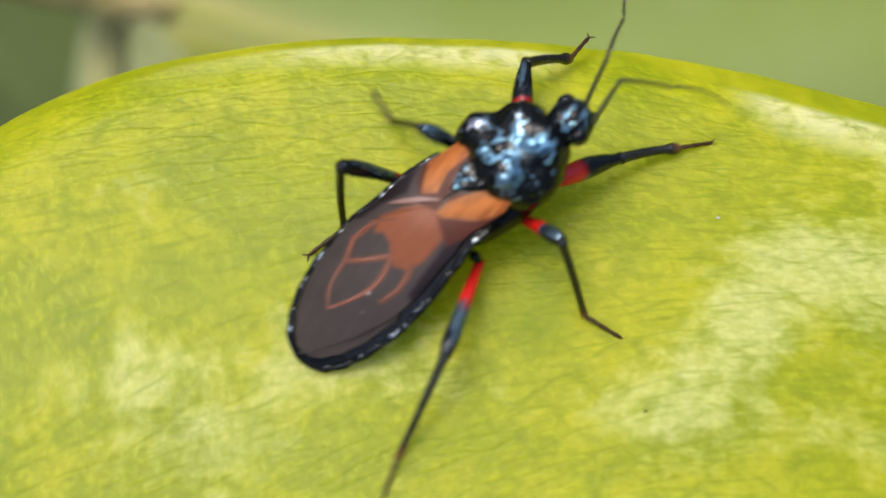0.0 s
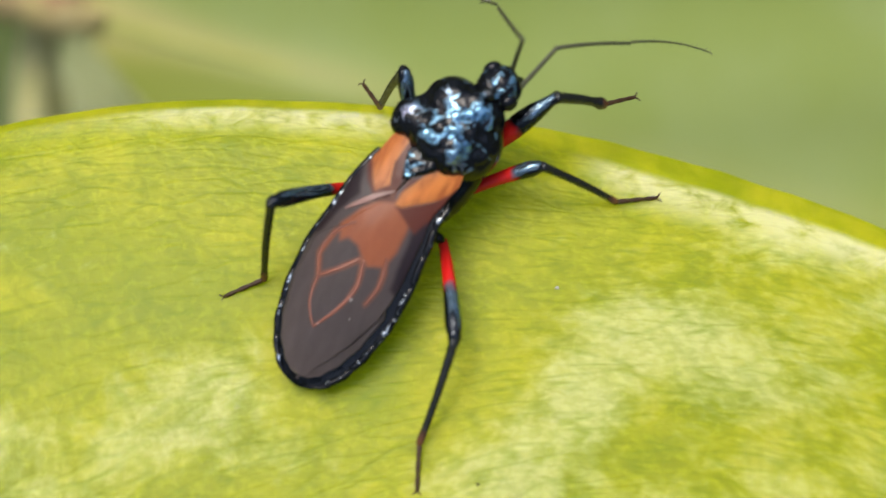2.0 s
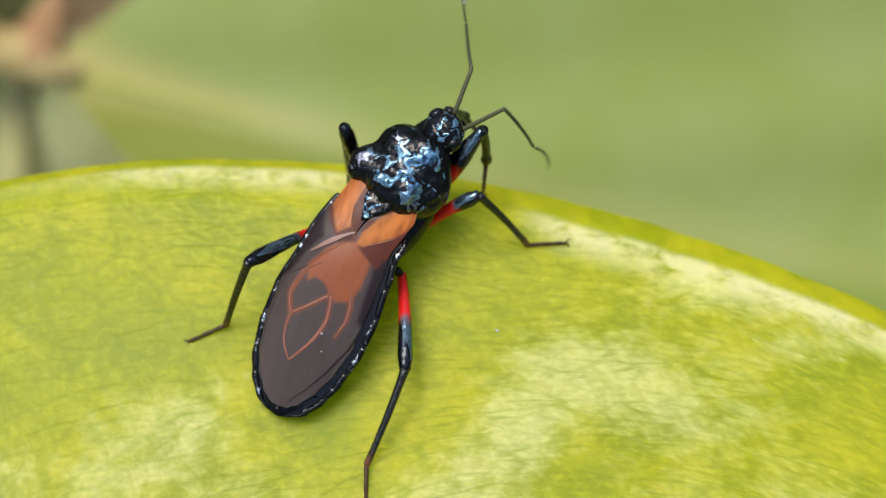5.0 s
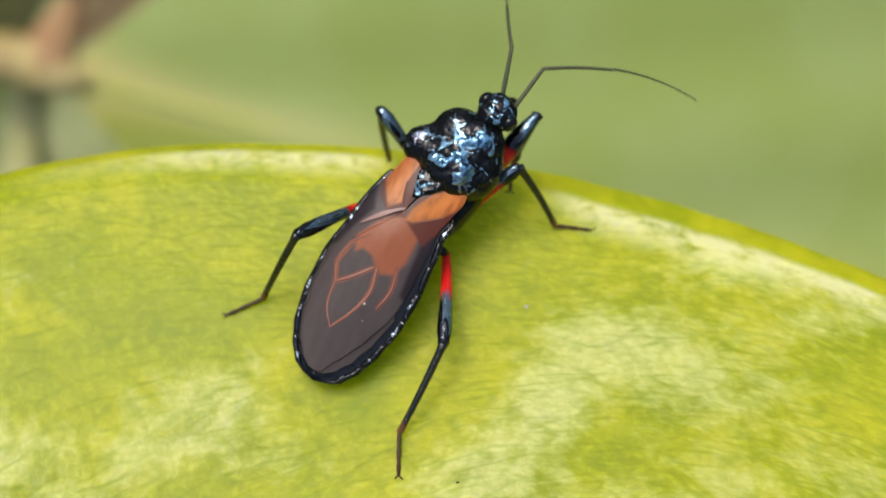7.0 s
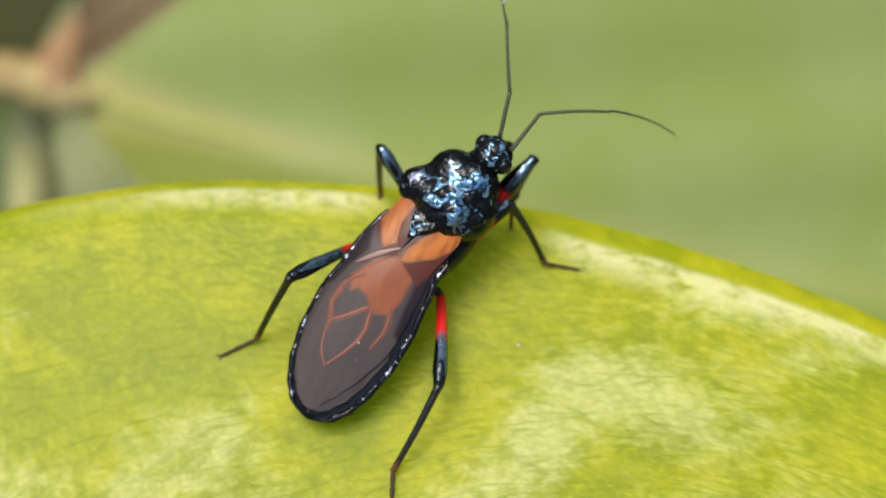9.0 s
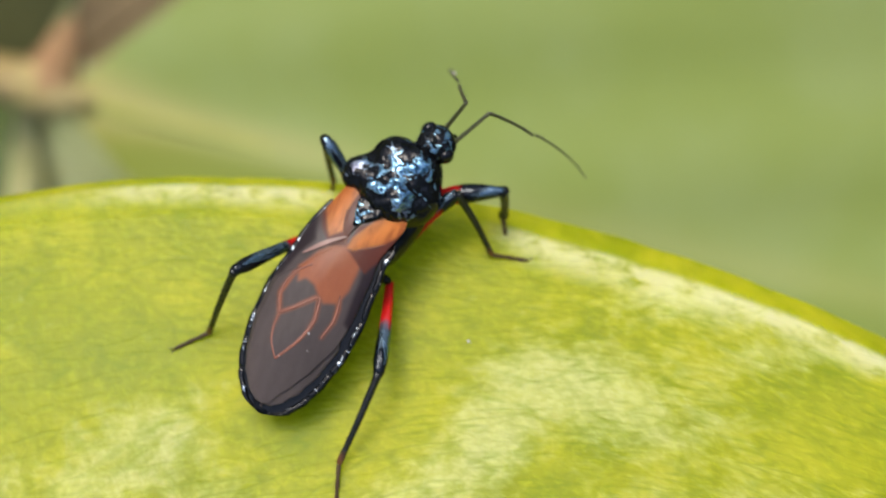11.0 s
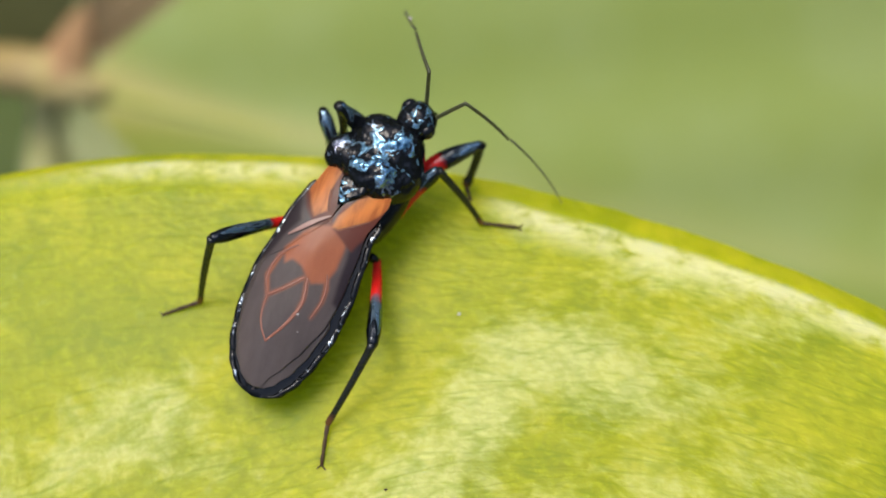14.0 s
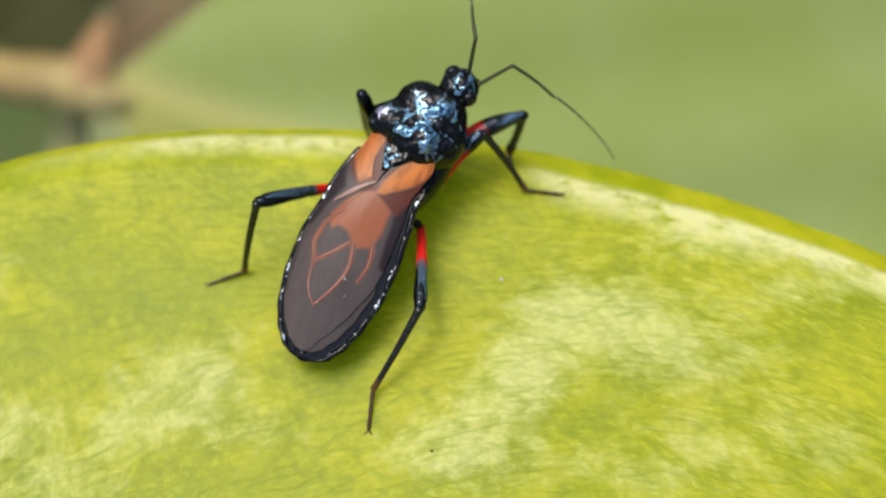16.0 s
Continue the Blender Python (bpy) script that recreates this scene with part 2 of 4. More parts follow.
LEAF = leaf_material()
FAR_LEAF = far_leaf_material()
BARK = mottled("pale_bark", (0.38, 0.27, 0.09), (0.50, 0.38, 0.17), 0.25, 0.75, 0.3, 0.3)
NODE = mottled("tan_node", (0.50, 0.40, 0.15), (0.60, 0.49, 0.22), 0.2, 0.75)
RED_BARK = mottled("reddish_bark", (0.36, 0.20, 0.09), (0.48, 0.30, 0.14), 0.25, 0.75, 0.3, 0.3)
RIB = mottled("pale_rib", (0.38, 0.40, 0.09), (0.44, 0.45, 0.13), 0.1)
STEM = mottled("pale_stem", (0.40, 0.40, 0.13), (0.50, 0.48, 0.20), 0.1)
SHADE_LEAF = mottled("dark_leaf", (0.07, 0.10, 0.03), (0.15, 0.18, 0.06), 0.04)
# Shade is mixed into this leaf colour.
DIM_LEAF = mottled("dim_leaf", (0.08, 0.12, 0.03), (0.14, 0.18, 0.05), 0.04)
GREY_LEAF = mottled("grey_leaf", (0.31, 0.35, 0.15), (0.40, 0.43, 0.21), 0.04)
GROUND = mottled("leaf_litter", (0.05, 0.055, 0.02), (0.16, 0.14, 0.07), 0.02)
SHELL = shell_material("blue_black_shell")
BLACK_SHELL = shell_material("black_shell", 0.3, False)
RIM = shell_material("painted_glint_rim", 0.5, True, (0.14, 0.20, 0.24), (0.44, 0.49, 0.51))
FEMUR = femur_material()
TIBIA = tibia_material()
WING = wing_material()
VEIN = plain("orange_vein", (0.25, 0.080, 0.040), 0.4)
CREASE = plain("brown_crease", (0.20, 0.06, 0.02), 0.5)
FOLD = plain("pale_pink_fold", (0.32, 0.17, 0.13), 0.35)
TARSUS = plain("brown_tarsus", (0.060, 0.028, 0.010), 0.45, 0.3)
EYE = plain("black_eye", (0.006, 0.007, 0.009), 0.10, 0.35, 8.0, 0.02)
ANTENNA = plain("dark_antenna", (0.075, 0.078, 0.032), 0.4)
CRUMB = plain("dark_crumb", (0.05, 0.035, 0.012), 0.8, 0.2)
SPECK = plain("pale_speck", (0.6, 0.55, 0.5), 0.4)


# ------------------------------------------------------------------ mesh helpers (all in millimetres)
def part(name, bm, material, parent=None, label="", smooth=True):
    mesh = bpy.data.meshes.new(name)
    bmesh.ops.scale(bm, vec=(MM, MM, MM), verts=bm.verts)
    bmesh.ops.recalc_face_normals(bm, faces=bm.faces)
    for face in bm.faces:
        face.smooth = smooth
    bm.to_mesh(mesh)
    bm.free()
    mesh.materials.append(material)
    ob = new(name, mesh)
    ob.parent = parent
    return tagged(ob, label)


def tube(bm, points, radii, sides=12, along=None, flat=1.0):
    """A tapered tube through the points with closed round ends; flat squeezes it in height."""
    pts = [Vector(p) for p in points]
    layer = bm.verts.layers.float.get("along") or bm.verts.layers.float.new("along")
    rings, n = [], len(pts)
    side = None
    for i, p in enumerate(pts):
        d = (pts[min(i + 1, n - 1)] - pts[max(i - 1, 0)]).normalized()
        if side is None:
            side = d.orthogonal().normalized() if abs(d.z) > 0.9 else d.cross(Vector((0, 0, 1))).normalized()
        side = (side - d * side.dot(d)).normalized()
        up = side.cross(d)
        ring = []
        for k in range(sides):
            a = 2 * math.pi * k / sides
            v = bm.verts.new(p + (side * math.cos(a) + up * math.sin(a) * flat) * radii[i])
            v[layer] = along[i] if along else i / (n - 1)
            ring.append(v)
        rings.append(ring)
    for a, b in zip(rings, rings[1:]):
        for k in range(sides):
            bm.faces.new((a[k], a[(k + 1) % sides], b[(k + 1) % sides], b[k]))
    for ring, p, value in ((rings[0], pts[0] - (pts[1] - pts[0]).normalized() * radii[0] * 0.5, 0), (rings[-1], pts[-1] + (pts[-1] - pts[-2]).normalized() * radii[-1] * 0.5, -1)):
        tip = bm.verts.new(p)
        tip[layer] = (along[value] if along else (0.0, 1.0)[value])
        for k in range(sides):
            bm.faces.new((ring[k], ring[(k + 1) % sides], tip))
    return bm


def blob(shape, rings=24, sides=36, painted_sheen=None, grey=None):
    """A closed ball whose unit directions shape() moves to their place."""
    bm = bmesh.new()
    layer = bm.verts.layers.float.new("painted_sheen")
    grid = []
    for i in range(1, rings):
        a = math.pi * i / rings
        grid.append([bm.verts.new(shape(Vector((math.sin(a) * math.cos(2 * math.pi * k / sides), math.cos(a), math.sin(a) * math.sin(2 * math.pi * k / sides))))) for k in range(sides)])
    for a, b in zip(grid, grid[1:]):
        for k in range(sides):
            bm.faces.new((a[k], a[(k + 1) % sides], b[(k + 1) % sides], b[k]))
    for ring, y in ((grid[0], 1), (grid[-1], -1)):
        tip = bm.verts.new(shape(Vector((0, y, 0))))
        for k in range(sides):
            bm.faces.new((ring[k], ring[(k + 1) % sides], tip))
    if painted_sheen:
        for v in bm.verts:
            v[layer] = painted_sheen(v.co)
    if grey:
        tone = bm.verts.layers.float.new("grey")
        for v in bm.verts:
            v[tone] = grey(v.co)
    return bm


def smooth(u):
    u = min(max(u, 0.0), 1.0)
    return u * u * (3 - 2 * u)


def between(table, x):
    """Smooth lookup in a table of (x, value)."""
    if x <= table[0][0]:
        return table[0][1]
    for (a, va), (b, vb) in zip(table, table[1:]):
        if x <= b:
            return va + (vb - va) * smooth((x - a) / (b - a)) * 0.5 + (vb - va) * (x - a) / (b - a) * 0.5
    return table[-1][1]


# ------------------------------------------------------------------ the leaf that carries the insect
LEAF_CENTRE, LEAF_TURN = Vector((3.26, -11.18)), radians(-15)


# pale patches: place, spread (mm) and strength
PALE_MARKS = [(6.6, -3.9, 3.2, 1.5, 0.95), (11.5, -4.6, 4.0, 1.8, 0.35), (4.0, -6.2, 1.8, 1.6, 0.9), (1.5, -9.0, 3.0, 2.0, 0.8), (9.5, -6.0, 3.0, 1.0, 0.5), (-8.0, -6.0, 2.4, 1.7, 0.65), (-10.8, -7.5, 2.2, 2.0, 0.6),
              (-6.0, -8.5, 2.0, 1.2, 0.6), (-16.5, -8.0, 2.2, 1.6, 0.6), (-14.0, -10.5, 4.0, 2.0, 0.5), (-16.0, -1.5, 2.5, 1.2, 0.35), (11.5, -0.9, 3.2, 0.9, 0.7), (15.5, -3.0, 3.0, 0.8, 0.6), (14.0, -9.0, 5.0, 2.0, 0.5), (8.0, -10.0, 3.0, 1.2, 0.45)]
# deeper green patches; two are painted shade, beside the body and under its tail
GREEN_AND_SHADE_MARKS = [(-9.0, -2.6, 4.5, 1.9, 0.55), (-15.0, -5.0, 4.0, 1.6, 0.5), (2.6, -1.5, 1.6, 2.8, 0.35), (-15.5, -0.8, 3.6, 1.6, 0.6), (-3.0, -6.2, 1.4, 1.3, 0.8), (6.5, -7.6, 2.2, 0.7, 0.4), (-6.5, -10.3, 3.0, 0.8, 0.6), (12.5, -5.2, 3.0, 0.9, 0.4)]


def leaf_radius(a):
    """Distance from the leaf's centre to its margin; the far half is flatter than the near half."""
    wide, deep = 30.5, (14.5 if math.sin(a) > 0 else 32.0)
    return 1 / math.sqrt((math.cos(a) / wide) ** 2 + (math.sin(a) / deep) ** 2)


def leaf_height(x, y, inside):
    z = 0.10 + 0.16 * noise.noise((x * 0.11, y * 0.11, 3.0)) + 0.05 * noise.noise((x * 0.45, y * 0.45, 7.0))
    roll = max(0.0, 1 - inside / 2.6)
    return z - 0.9 * roll * roll


def carrying_leaf():
    bm = bmesh.new()
    layer = bm.verts.layers.float.new("margin")
    pale = bm.verts.layers.float.new("pale")
    green = bm.verts.layers.float.new("green")
    rim_band = bm.verts.layers.float.new("rim_band")
    edge = bm.verts.layers.float.new("edge")
    grain = bm.verts.layers.float_vector.new("grain")
    sides, rings = 480, []
    steps = [1 - (1 - k / 110) ** 1.6 for k in range(1, 111)]
    profile = [(s, 0.0, 1) for s in steps]
    for k in range(1, 6):
        a = math.pi * k / 6
        profile.append((1.0, 0.22 * math.sin(a), math.cos(a)))
    profile += [(s, 0.0, -1) for s in reversed(steps[::4])]
    for s, out, level in profile:
        ring = []
        for k in range(sides):
            a = 2 * math.pi * k / sides
            r = leaf_radius(a)
            wobble = 0.02 * math.sin(23 * a) + 0.015 * math.sin(41 * a + 1)
            q = r * s + out + wobble * s
            x, y = q * math.cos(a), q * math.sin(a)
            x, y = LEAF_CENTRE.x + x * math.cos(LEAF_TURN) - y * math.sin(LEAF_TURN), LEAF_CENTRE.y + x * math.sin(LEAF_TURN) + y * math.cos(LEAF_TURN)
            inside = (1 - s) * r * (0.9 if math.sin(a) > 0 else 1.0)
            v = bm.verts.new((x, y, leaf_height(x, y, inside) - 0.22 + 0.22 * level))
            v[layer] = inside if level > 0.9 else 0.0
            v[pale] = min(1.0, sum(w * math.exp(-((x - px) / sx) ** 2 - ((y - py) / sy) ** 2) for px, py, sx, sy, w in PALE_MARKS))
            v[green] = min(1.0, sum(w * math.exp(-((x - px) / sx) ** 2 - ((y - py) / sy) ** 2) for px, py, sx, sy, w in GREEN_AND_SHADE_MARKS))
            v[edge] = 0.2 + 0.5 * smooth((x + 2) / 10)
            level_x = 4 - 3 * math.log(1 + math.exp((4 - x) / 3))
            droop = 3 * math.log(1 + math.exp((x - 4) / 3))
            v[grain] = (x + 0.35 * y, y - 0.42 * (level_x + 6) * smooth((2.5 - y) / 16) + 0.010 * (x + 8) ** 2 * smooth((y + 6) / 8) * smooth((12 - x) / 10) + 0.017 * droop * droop, 0.0)
            v[rim_band] = smooth((inside - v[edge]) / 0.35) * (1 - smooth((inside - v[edge] - 0.5) / 1.4)) * (smooth((-1.5 - x) / 2) * (0.25 + 0.75 * smooth((x + 14.5) / 5)) * smooth((x + 19) / 4) + smooth((x - 3.5) / 2.5)) if level > 0.9 and y > -8 else 0.0
            ring.append(v)
        rings.append(ring)
    for a, b in zip(rings, rings[1:]):
        for k in range(sides):
            bm.faces.new((a[k], a[(k + 1) % sides], b[(k + 1) % sides], b[k]))
    bm.faces.new(rings[0])
    bm.faces.new(rings[-1])
    leaf = tagged(new("leaf"), "glossy yellow-green leaf with pale blotches under the insect", "leaf")
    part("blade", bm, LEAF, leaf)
    bm = bmesh.new()
    base = Vector((6, -42, -0.2))
    tube(bm, [base + Vector((0.5 * k, -6.0 * k, -0.5 * k * k)) for k in range(7)], [1.0, 0.9, 0.85, 0.8, 0.8, 0.85, 1.0])
    part("petiole", bm, STEM, leaf)
    return leaf


carrying_leaf()


def crumb(x, y, r, material, label):
    """A tiny lump lying on the leaf."""
    ob = part("crumb", blob(lambda d: Vector((d.x * r * 1.5, d.y * r, d.z * r * 0.8)) * (1 + 0.3 * noise.noise(d * 2 + Vector((x, y, 0)))), 8, 12), material)
    ob.location = (x * MM, y * MM, (leaf_height(x, y, 9) + 0.6 * r) * MM)
    return tagged(ob, label, "dirt")


crumb(0.54, -9.25, 0.045, CRUMB, "tiny dark crumb of dirt on the leaf")
# A pale lump put in for a small glint on the leaf.
crumb(3.24, -2.45, 0.05, SPECK, "tiny pale lump standing in for a glint on the leaf")


# ------------------------------------------------------------------ blurred plants behind
BEHIND = pose(0, 23.8 * MM, -65.5 * MM, 20, 0, 0)      # a sheet square to the line of sight


def far_leaf():
    base, turn, length = Vector((-39.0, 17.7)), radians(-14), 122
    bm = bmesh.new()
    rib = bm.verts.layers.float.new("rib")
    fold = bm.verts.layers.float.new("fold")
    grid = []
    for i in range(81):
        a = length * (i / 80) ** 1.3
        u = a / length
        half = 50 * (math.sin(math.pi * min(u, 1) ** 0.72) ** 0.75 if 0 < u < 1 else 0)
        row = []
        for k in range(-24, 25):
            b = min(half, a * (1.33 if k > 0 else 0.66) + 0.6) * k / 24
            wave = 0.35 * math.sin(b * 0.35 - a * 0.12) + 0.8 * noise.noise((a * 0.03, b * 0.03, 2.0))
            z = -6 + 0.012 * b * b * 0.25 + wave - 0.03 * a
            v = bm.verts.new((base.x + a * math.cos(turn) - b * math.sin(turn), base.y + a * math.sin(turn) + b * math.cos(turn), z))
            v[rib] = math.exp(-((b - 0.6) / (1.2 + 3.4 * math.exp(-a / 9))) ** 2) * (0.2 + 0.8 * math.exp(-a / 20))
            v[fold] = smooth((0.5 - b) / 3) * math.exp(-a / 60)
            row.append(v)
        grid.append(row)
    for a, b in zip(grid, grid[1:]):
        for p, q, r, s in zip(a, a[1:], b[1:], b):
            if (p.co - r.co).length > 1e-5:
                bm.faces.new((p, q, r, s))
    bmesh.ops.remove_doubles(bm, verts=bm.verts, dist=1e-4)
    back = bmesh.ops.duplicate(bm, geom=bm.faces[:])
    bmesh.ops.translate(bm, vec=(0, 0, -0.4), verts=[g for g in back["geom"] if isinstance(g, bmesh.types.BMVert)])
    ob = tagged(new("leaf"), "large dull green leaf growing from a twig, out of focus", "leaf")
    ob.matrix_world = BEHIND
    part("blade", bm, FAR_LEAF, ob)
    bm = bmesh.new()
    tube(bm, [(base.x + a * math.cos(turn), base.y + a * math.sin(turn), -6.35 - 0.03 * a) for a in range(-1, 48, 3)], [0.7 - 0.012 * a for a in range(-1, 48, 3)], 8, flat=0.5)
    part("midrib", bm, RIB, ob, "pale yellowish midrib")


far_leaf()


def twig(name, points, radii, material, label, parent=None):
    bm = bmesh.new()
    path = []
    rad = []
    pts = [Vector(p) for p in points]
    for i in range(len(pts) - 1):
        for k in range(6):
            u = k / 6
            p = pts[i].lerp(pts[i + 1], u)
            path.append(p + Vector((noise.noise(p * 0.2), noise.noise(p * 0.2 + Vector((5, 1, 2))), 0)) * 0.4)
            rad.append(radii[i] + (radii[i + 1] - radii[i]) * u)
    path.append(pts[-1])
    rad.append(radii[-1])
    tube(bm, path, rad, 14)
    if parent:
        return part(name, bm, material, parent, label)
    ob = part(name, bm, material)
    ob.matrix_world = BEHIND
    return tagged(ob, label, "stem")


branch = tagged(new("twig"), "pale brown woody twig with a bud, bearing the large leaf", "twig")
branch.matrix_world = BEHIND
twig("shoot", [(-75, 21, -6), (-52, 20.5, -6), (-44, 19.3, -5.5), (-37.6, 17.5, -5.5)], [2.3, 2.4, 2.5, 1.5], BARK, "pale tan woody shoot", branch)
twig("bud", [(-40.4, 18.0, -6), (-39.8, 21, -6.3), (-38.9, 24, -6.6), (-38.3, 26.2, -7)], [3.1, 2.6, 1.6, 0.4], RED_BARK, "reddish brown pointed bud", branch)
twig("node", [(-44.0, 19.0, -5.6), (-41.5, 18.6, -5.5), (-38.6, 17.6, -5.6), (-36.0, 16.9, -5.9)], [1.9, 2.6, 2.1, 0.8], NODE, "swollen tan node where the leaf joins", branch)
twig("stem", [(-44.6, 20, -14), (-46.2, 0, -15), (-48, -40, -18)], [2.0, 2.0, 2.0], STEM, "pale green plant stem behind the twig")
twig("stem", [(-46.5, 12, -24), (-47, -10, -25), (-49, -50, -26)], [1.0, 1.0, 1.0], STEM, "pale green plant stem behind the twig")


def oval_leaf(x, y, z, long, wide, turn, tilt, material, label):
    bm = bmesh.new()
    grid = []
    for i in range(25):
        u = i / 24
        half = wide * math.sin(math.pi * u ** 0.85) ** 0.8
        grid.append([bm.verts.new((half * k / 6, long * (u - 0.5), 0.15 * wide * (k / 6) ** 2 - 0.2 * long * (u - 0.5) ** 2)) for k in range(-6, 7)])
    for a, b in zip(grid, grid[1:]):
        for p, q, r, s in zip(a, a[1:], b[1:], b):
            bm.faces.new((p, q, r, s))
    bmesh.ops.remove_doubles(bm, verts=bm.verts, dist=1e-4)
    back = bmesh.ops.duplicate(bm, geom=bm.faces[:])
    bmesh.ops.translate(bm, vec=(0, 0, -0.4), verts=[g for g in back["geom"] if isinstance(g, bmesh.types.BMVert)])
    ob = tagged(new("leaf"), label, "leaf")
    ob.matrix_world = BEHIND @ pose(x * MM, y * MM, z * MM, tilt, 0, turn)
    part("blade", bm, material, ob)
    bm = bmesh.new()
    tube(bm, [(0, long * (k / 12 - 0.5), 0.1 - 0.2 * long * (k / 12 - 0.5) ** 2) for k in range(13)], [0.6 - 0.03 * k for k in range(13)], 8)
    part("midrib", bm, material, ob)
    return ob


oval_leaf(-41.5, 9, -34, 64, 14, 8, -10, GREY_LEAF, "greyish green leaf in the depth behind the twig")
# Shade between the plants is put into the next two leaf colours.
oval_leaf(-62, -6, -40, 84, 27, 14, 5, DIM_LEAF, "dark green leaf behind the stems, with shade in its colour")
oval_leaf(-58, 44, -46, 70, 24, -50, 10, mottled("deep_shade_leaf", (0.035, 0.042, 0.008), (0.075, 0.078, 0.02), 0.04), "dark green leaf behind the twig, with shade in its colour")
oval_leaf(-27, 33, -14, 34, 8, -55, 0, mottled("dead_leaf", (0.16, 0.115, 0.055), (0.24, 0.175, 0.085), 0.06), "dry brown leaf behind the twig")

def unseen_hedge():
    """Unseen leaves added to darken reflections; a ring that leaves the sky open overhead."""
    pick = random.Random(7)
    verts, faces = [], []
    for _ in range(2600):
        a, rise = pick.uniform(0, 2 * math.pi), pick.uniform(-35, 50)
        r = pick.uniform(260, 520)
        centre = Vector((r * math.cos(a), r * math.sin(a), r * math.tan(radians(rise)) * 0.9))
        turn = Euler((pick.uniform(-1.2, 1.2), pick.uniform(-1.2, 1.2), pick.uniform(0, 6.3))).to_matrix()
        long, wide = pick.uniform(35, 70), pick.uniform(12, 24)
        first = len(verts)
        for k in range(7):
            u = k / 6
            half = wide * math.sin(math.pi * (0.04 + 0.92 * u))
            for s in (-1, 0, 1):
                verts.append((centre + turn @ Vector((half * s, long * (u - 0.5), 5 * abs(s) - 12 * (u - 0.5) ** 2))) * MM)
        for k in range(6):
            for s in range(2):
                q = first + 3 * k + s
                faces.append((q, q + 1, q + 4, q + 3))
    mesh = bpy.data.meshes.new("foliage")
    mesh.from_pydata(verts, [], faces)
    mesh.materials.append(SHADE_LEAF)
    return tagged(new("foliage", mesh), "dark green leaves added out of view to darken reflections", "foliage", kind="stuff")


unseen_hedge()

bm = bmesh.new()
bmesh.ops.create_grid(bm, x_segments=60, y_segments=60, size=20000)
ground = part("ground", bm, GROUND)
ground.location = (0, 0, -0.25)
tagged(ground, "dark leaf litter on the ground below the plant", "ground", kind="structure")


# ------------------------------------------------------------------ the insect; rest shape, nose along +y, origin on its back
insect = tagged(new("assassin_bug"), "black and orange assassin bug with blue-black thorax and red leg bases", "insect")


SET = 0.17      # how far the abdomen lies off the middle line


def bend(p):
    """The thorax stands turned to its right against the abdomen."""
    a = -radians(15) * smooth((p[1] + 1.6) / 2.0)
    c, s, y = math.cos(a), math.sin(a), p[1] + 0.6
    x = p[0] - 0.16 * smooth((-2.5 - p[1]) / 4.0) - SET * smooth((-0.6 - p[1]) / 2.4)
    return Vector((c * x - s * y, s * x + c * y - 0.6, p[2]))


BACK_HALF = [(-7.22, 0.0), (-7.14, 0.40), (-6.85, 0.78), (-6.2, 1.24), (-5.4, 1.57), (-4.2, 1.82), (-2.8, 1.86), (-1.4, 1.68), (0.0, 1.5), (1.2, 1.5), (1.8, 1.3)]


def back_height(x, y):
    return -0.018 * y * y - 0.10 * x * x + (0.02 * y if y > 0 else 0)


def rim_half(y):
    """Half width of the abdomen out to its rim; the tail is drawn out a little past the wings."""
    return between(BACK_HALF, (y + 0.12) * 0.97) + 0.20 * smooth((y + 7.62) / 0.5)


def abdomen():
    """Flattened boat-shaped abdomen whose raised rim shows beside the wings."""
    bm = bmesh.new()
    rings, sides = [], 48
    for i in range(70):
        y = -7.56 + 9.4 * i / 69
        half = max(rim_half(y) + 0.02, 0.02) * (1 - 0.8 * smooth((y - 0.1) / 1.7))
        deep = (0.80 * smooth((y + 7.9) / 2.2) + 0.12) * (1 - 0.7 * smooth((y - 0.6) / 1.2))
        ring = []
        for k in range(sides):
            a = 2 * math.pi * k / sides
            x = half * math.cos(a)
            edge = abs(math.cos(a)) ** 6
            z = back_height(x * 0.96, y) - 0.16 + 0.14 * edge - 0.25 * smooth((y - 0.1) / 1.4)
            z += 0.05 * math.sin(a) if math.sin(a) > 0 else deep * -abs(math.sin(a)) ** 0.8
            ring.append(bm.verts.new(bend((x + 0.06, y, z))))
        rings.append(ring)
    for a, b in zip(rings, rings[1:]):
        for k in range(sides):
            bm.faces.new((a[k], a[(k + 1) % sides], b[(k + 1) % sides], b[k]))
    bm.faces.new(rings[0])
    bm.faces.new(rings[-1])
    return part("abdomen", bm, BLACK_SHELL, insect, "flattened black abdomen with a notched shiny rim")


abdomen()


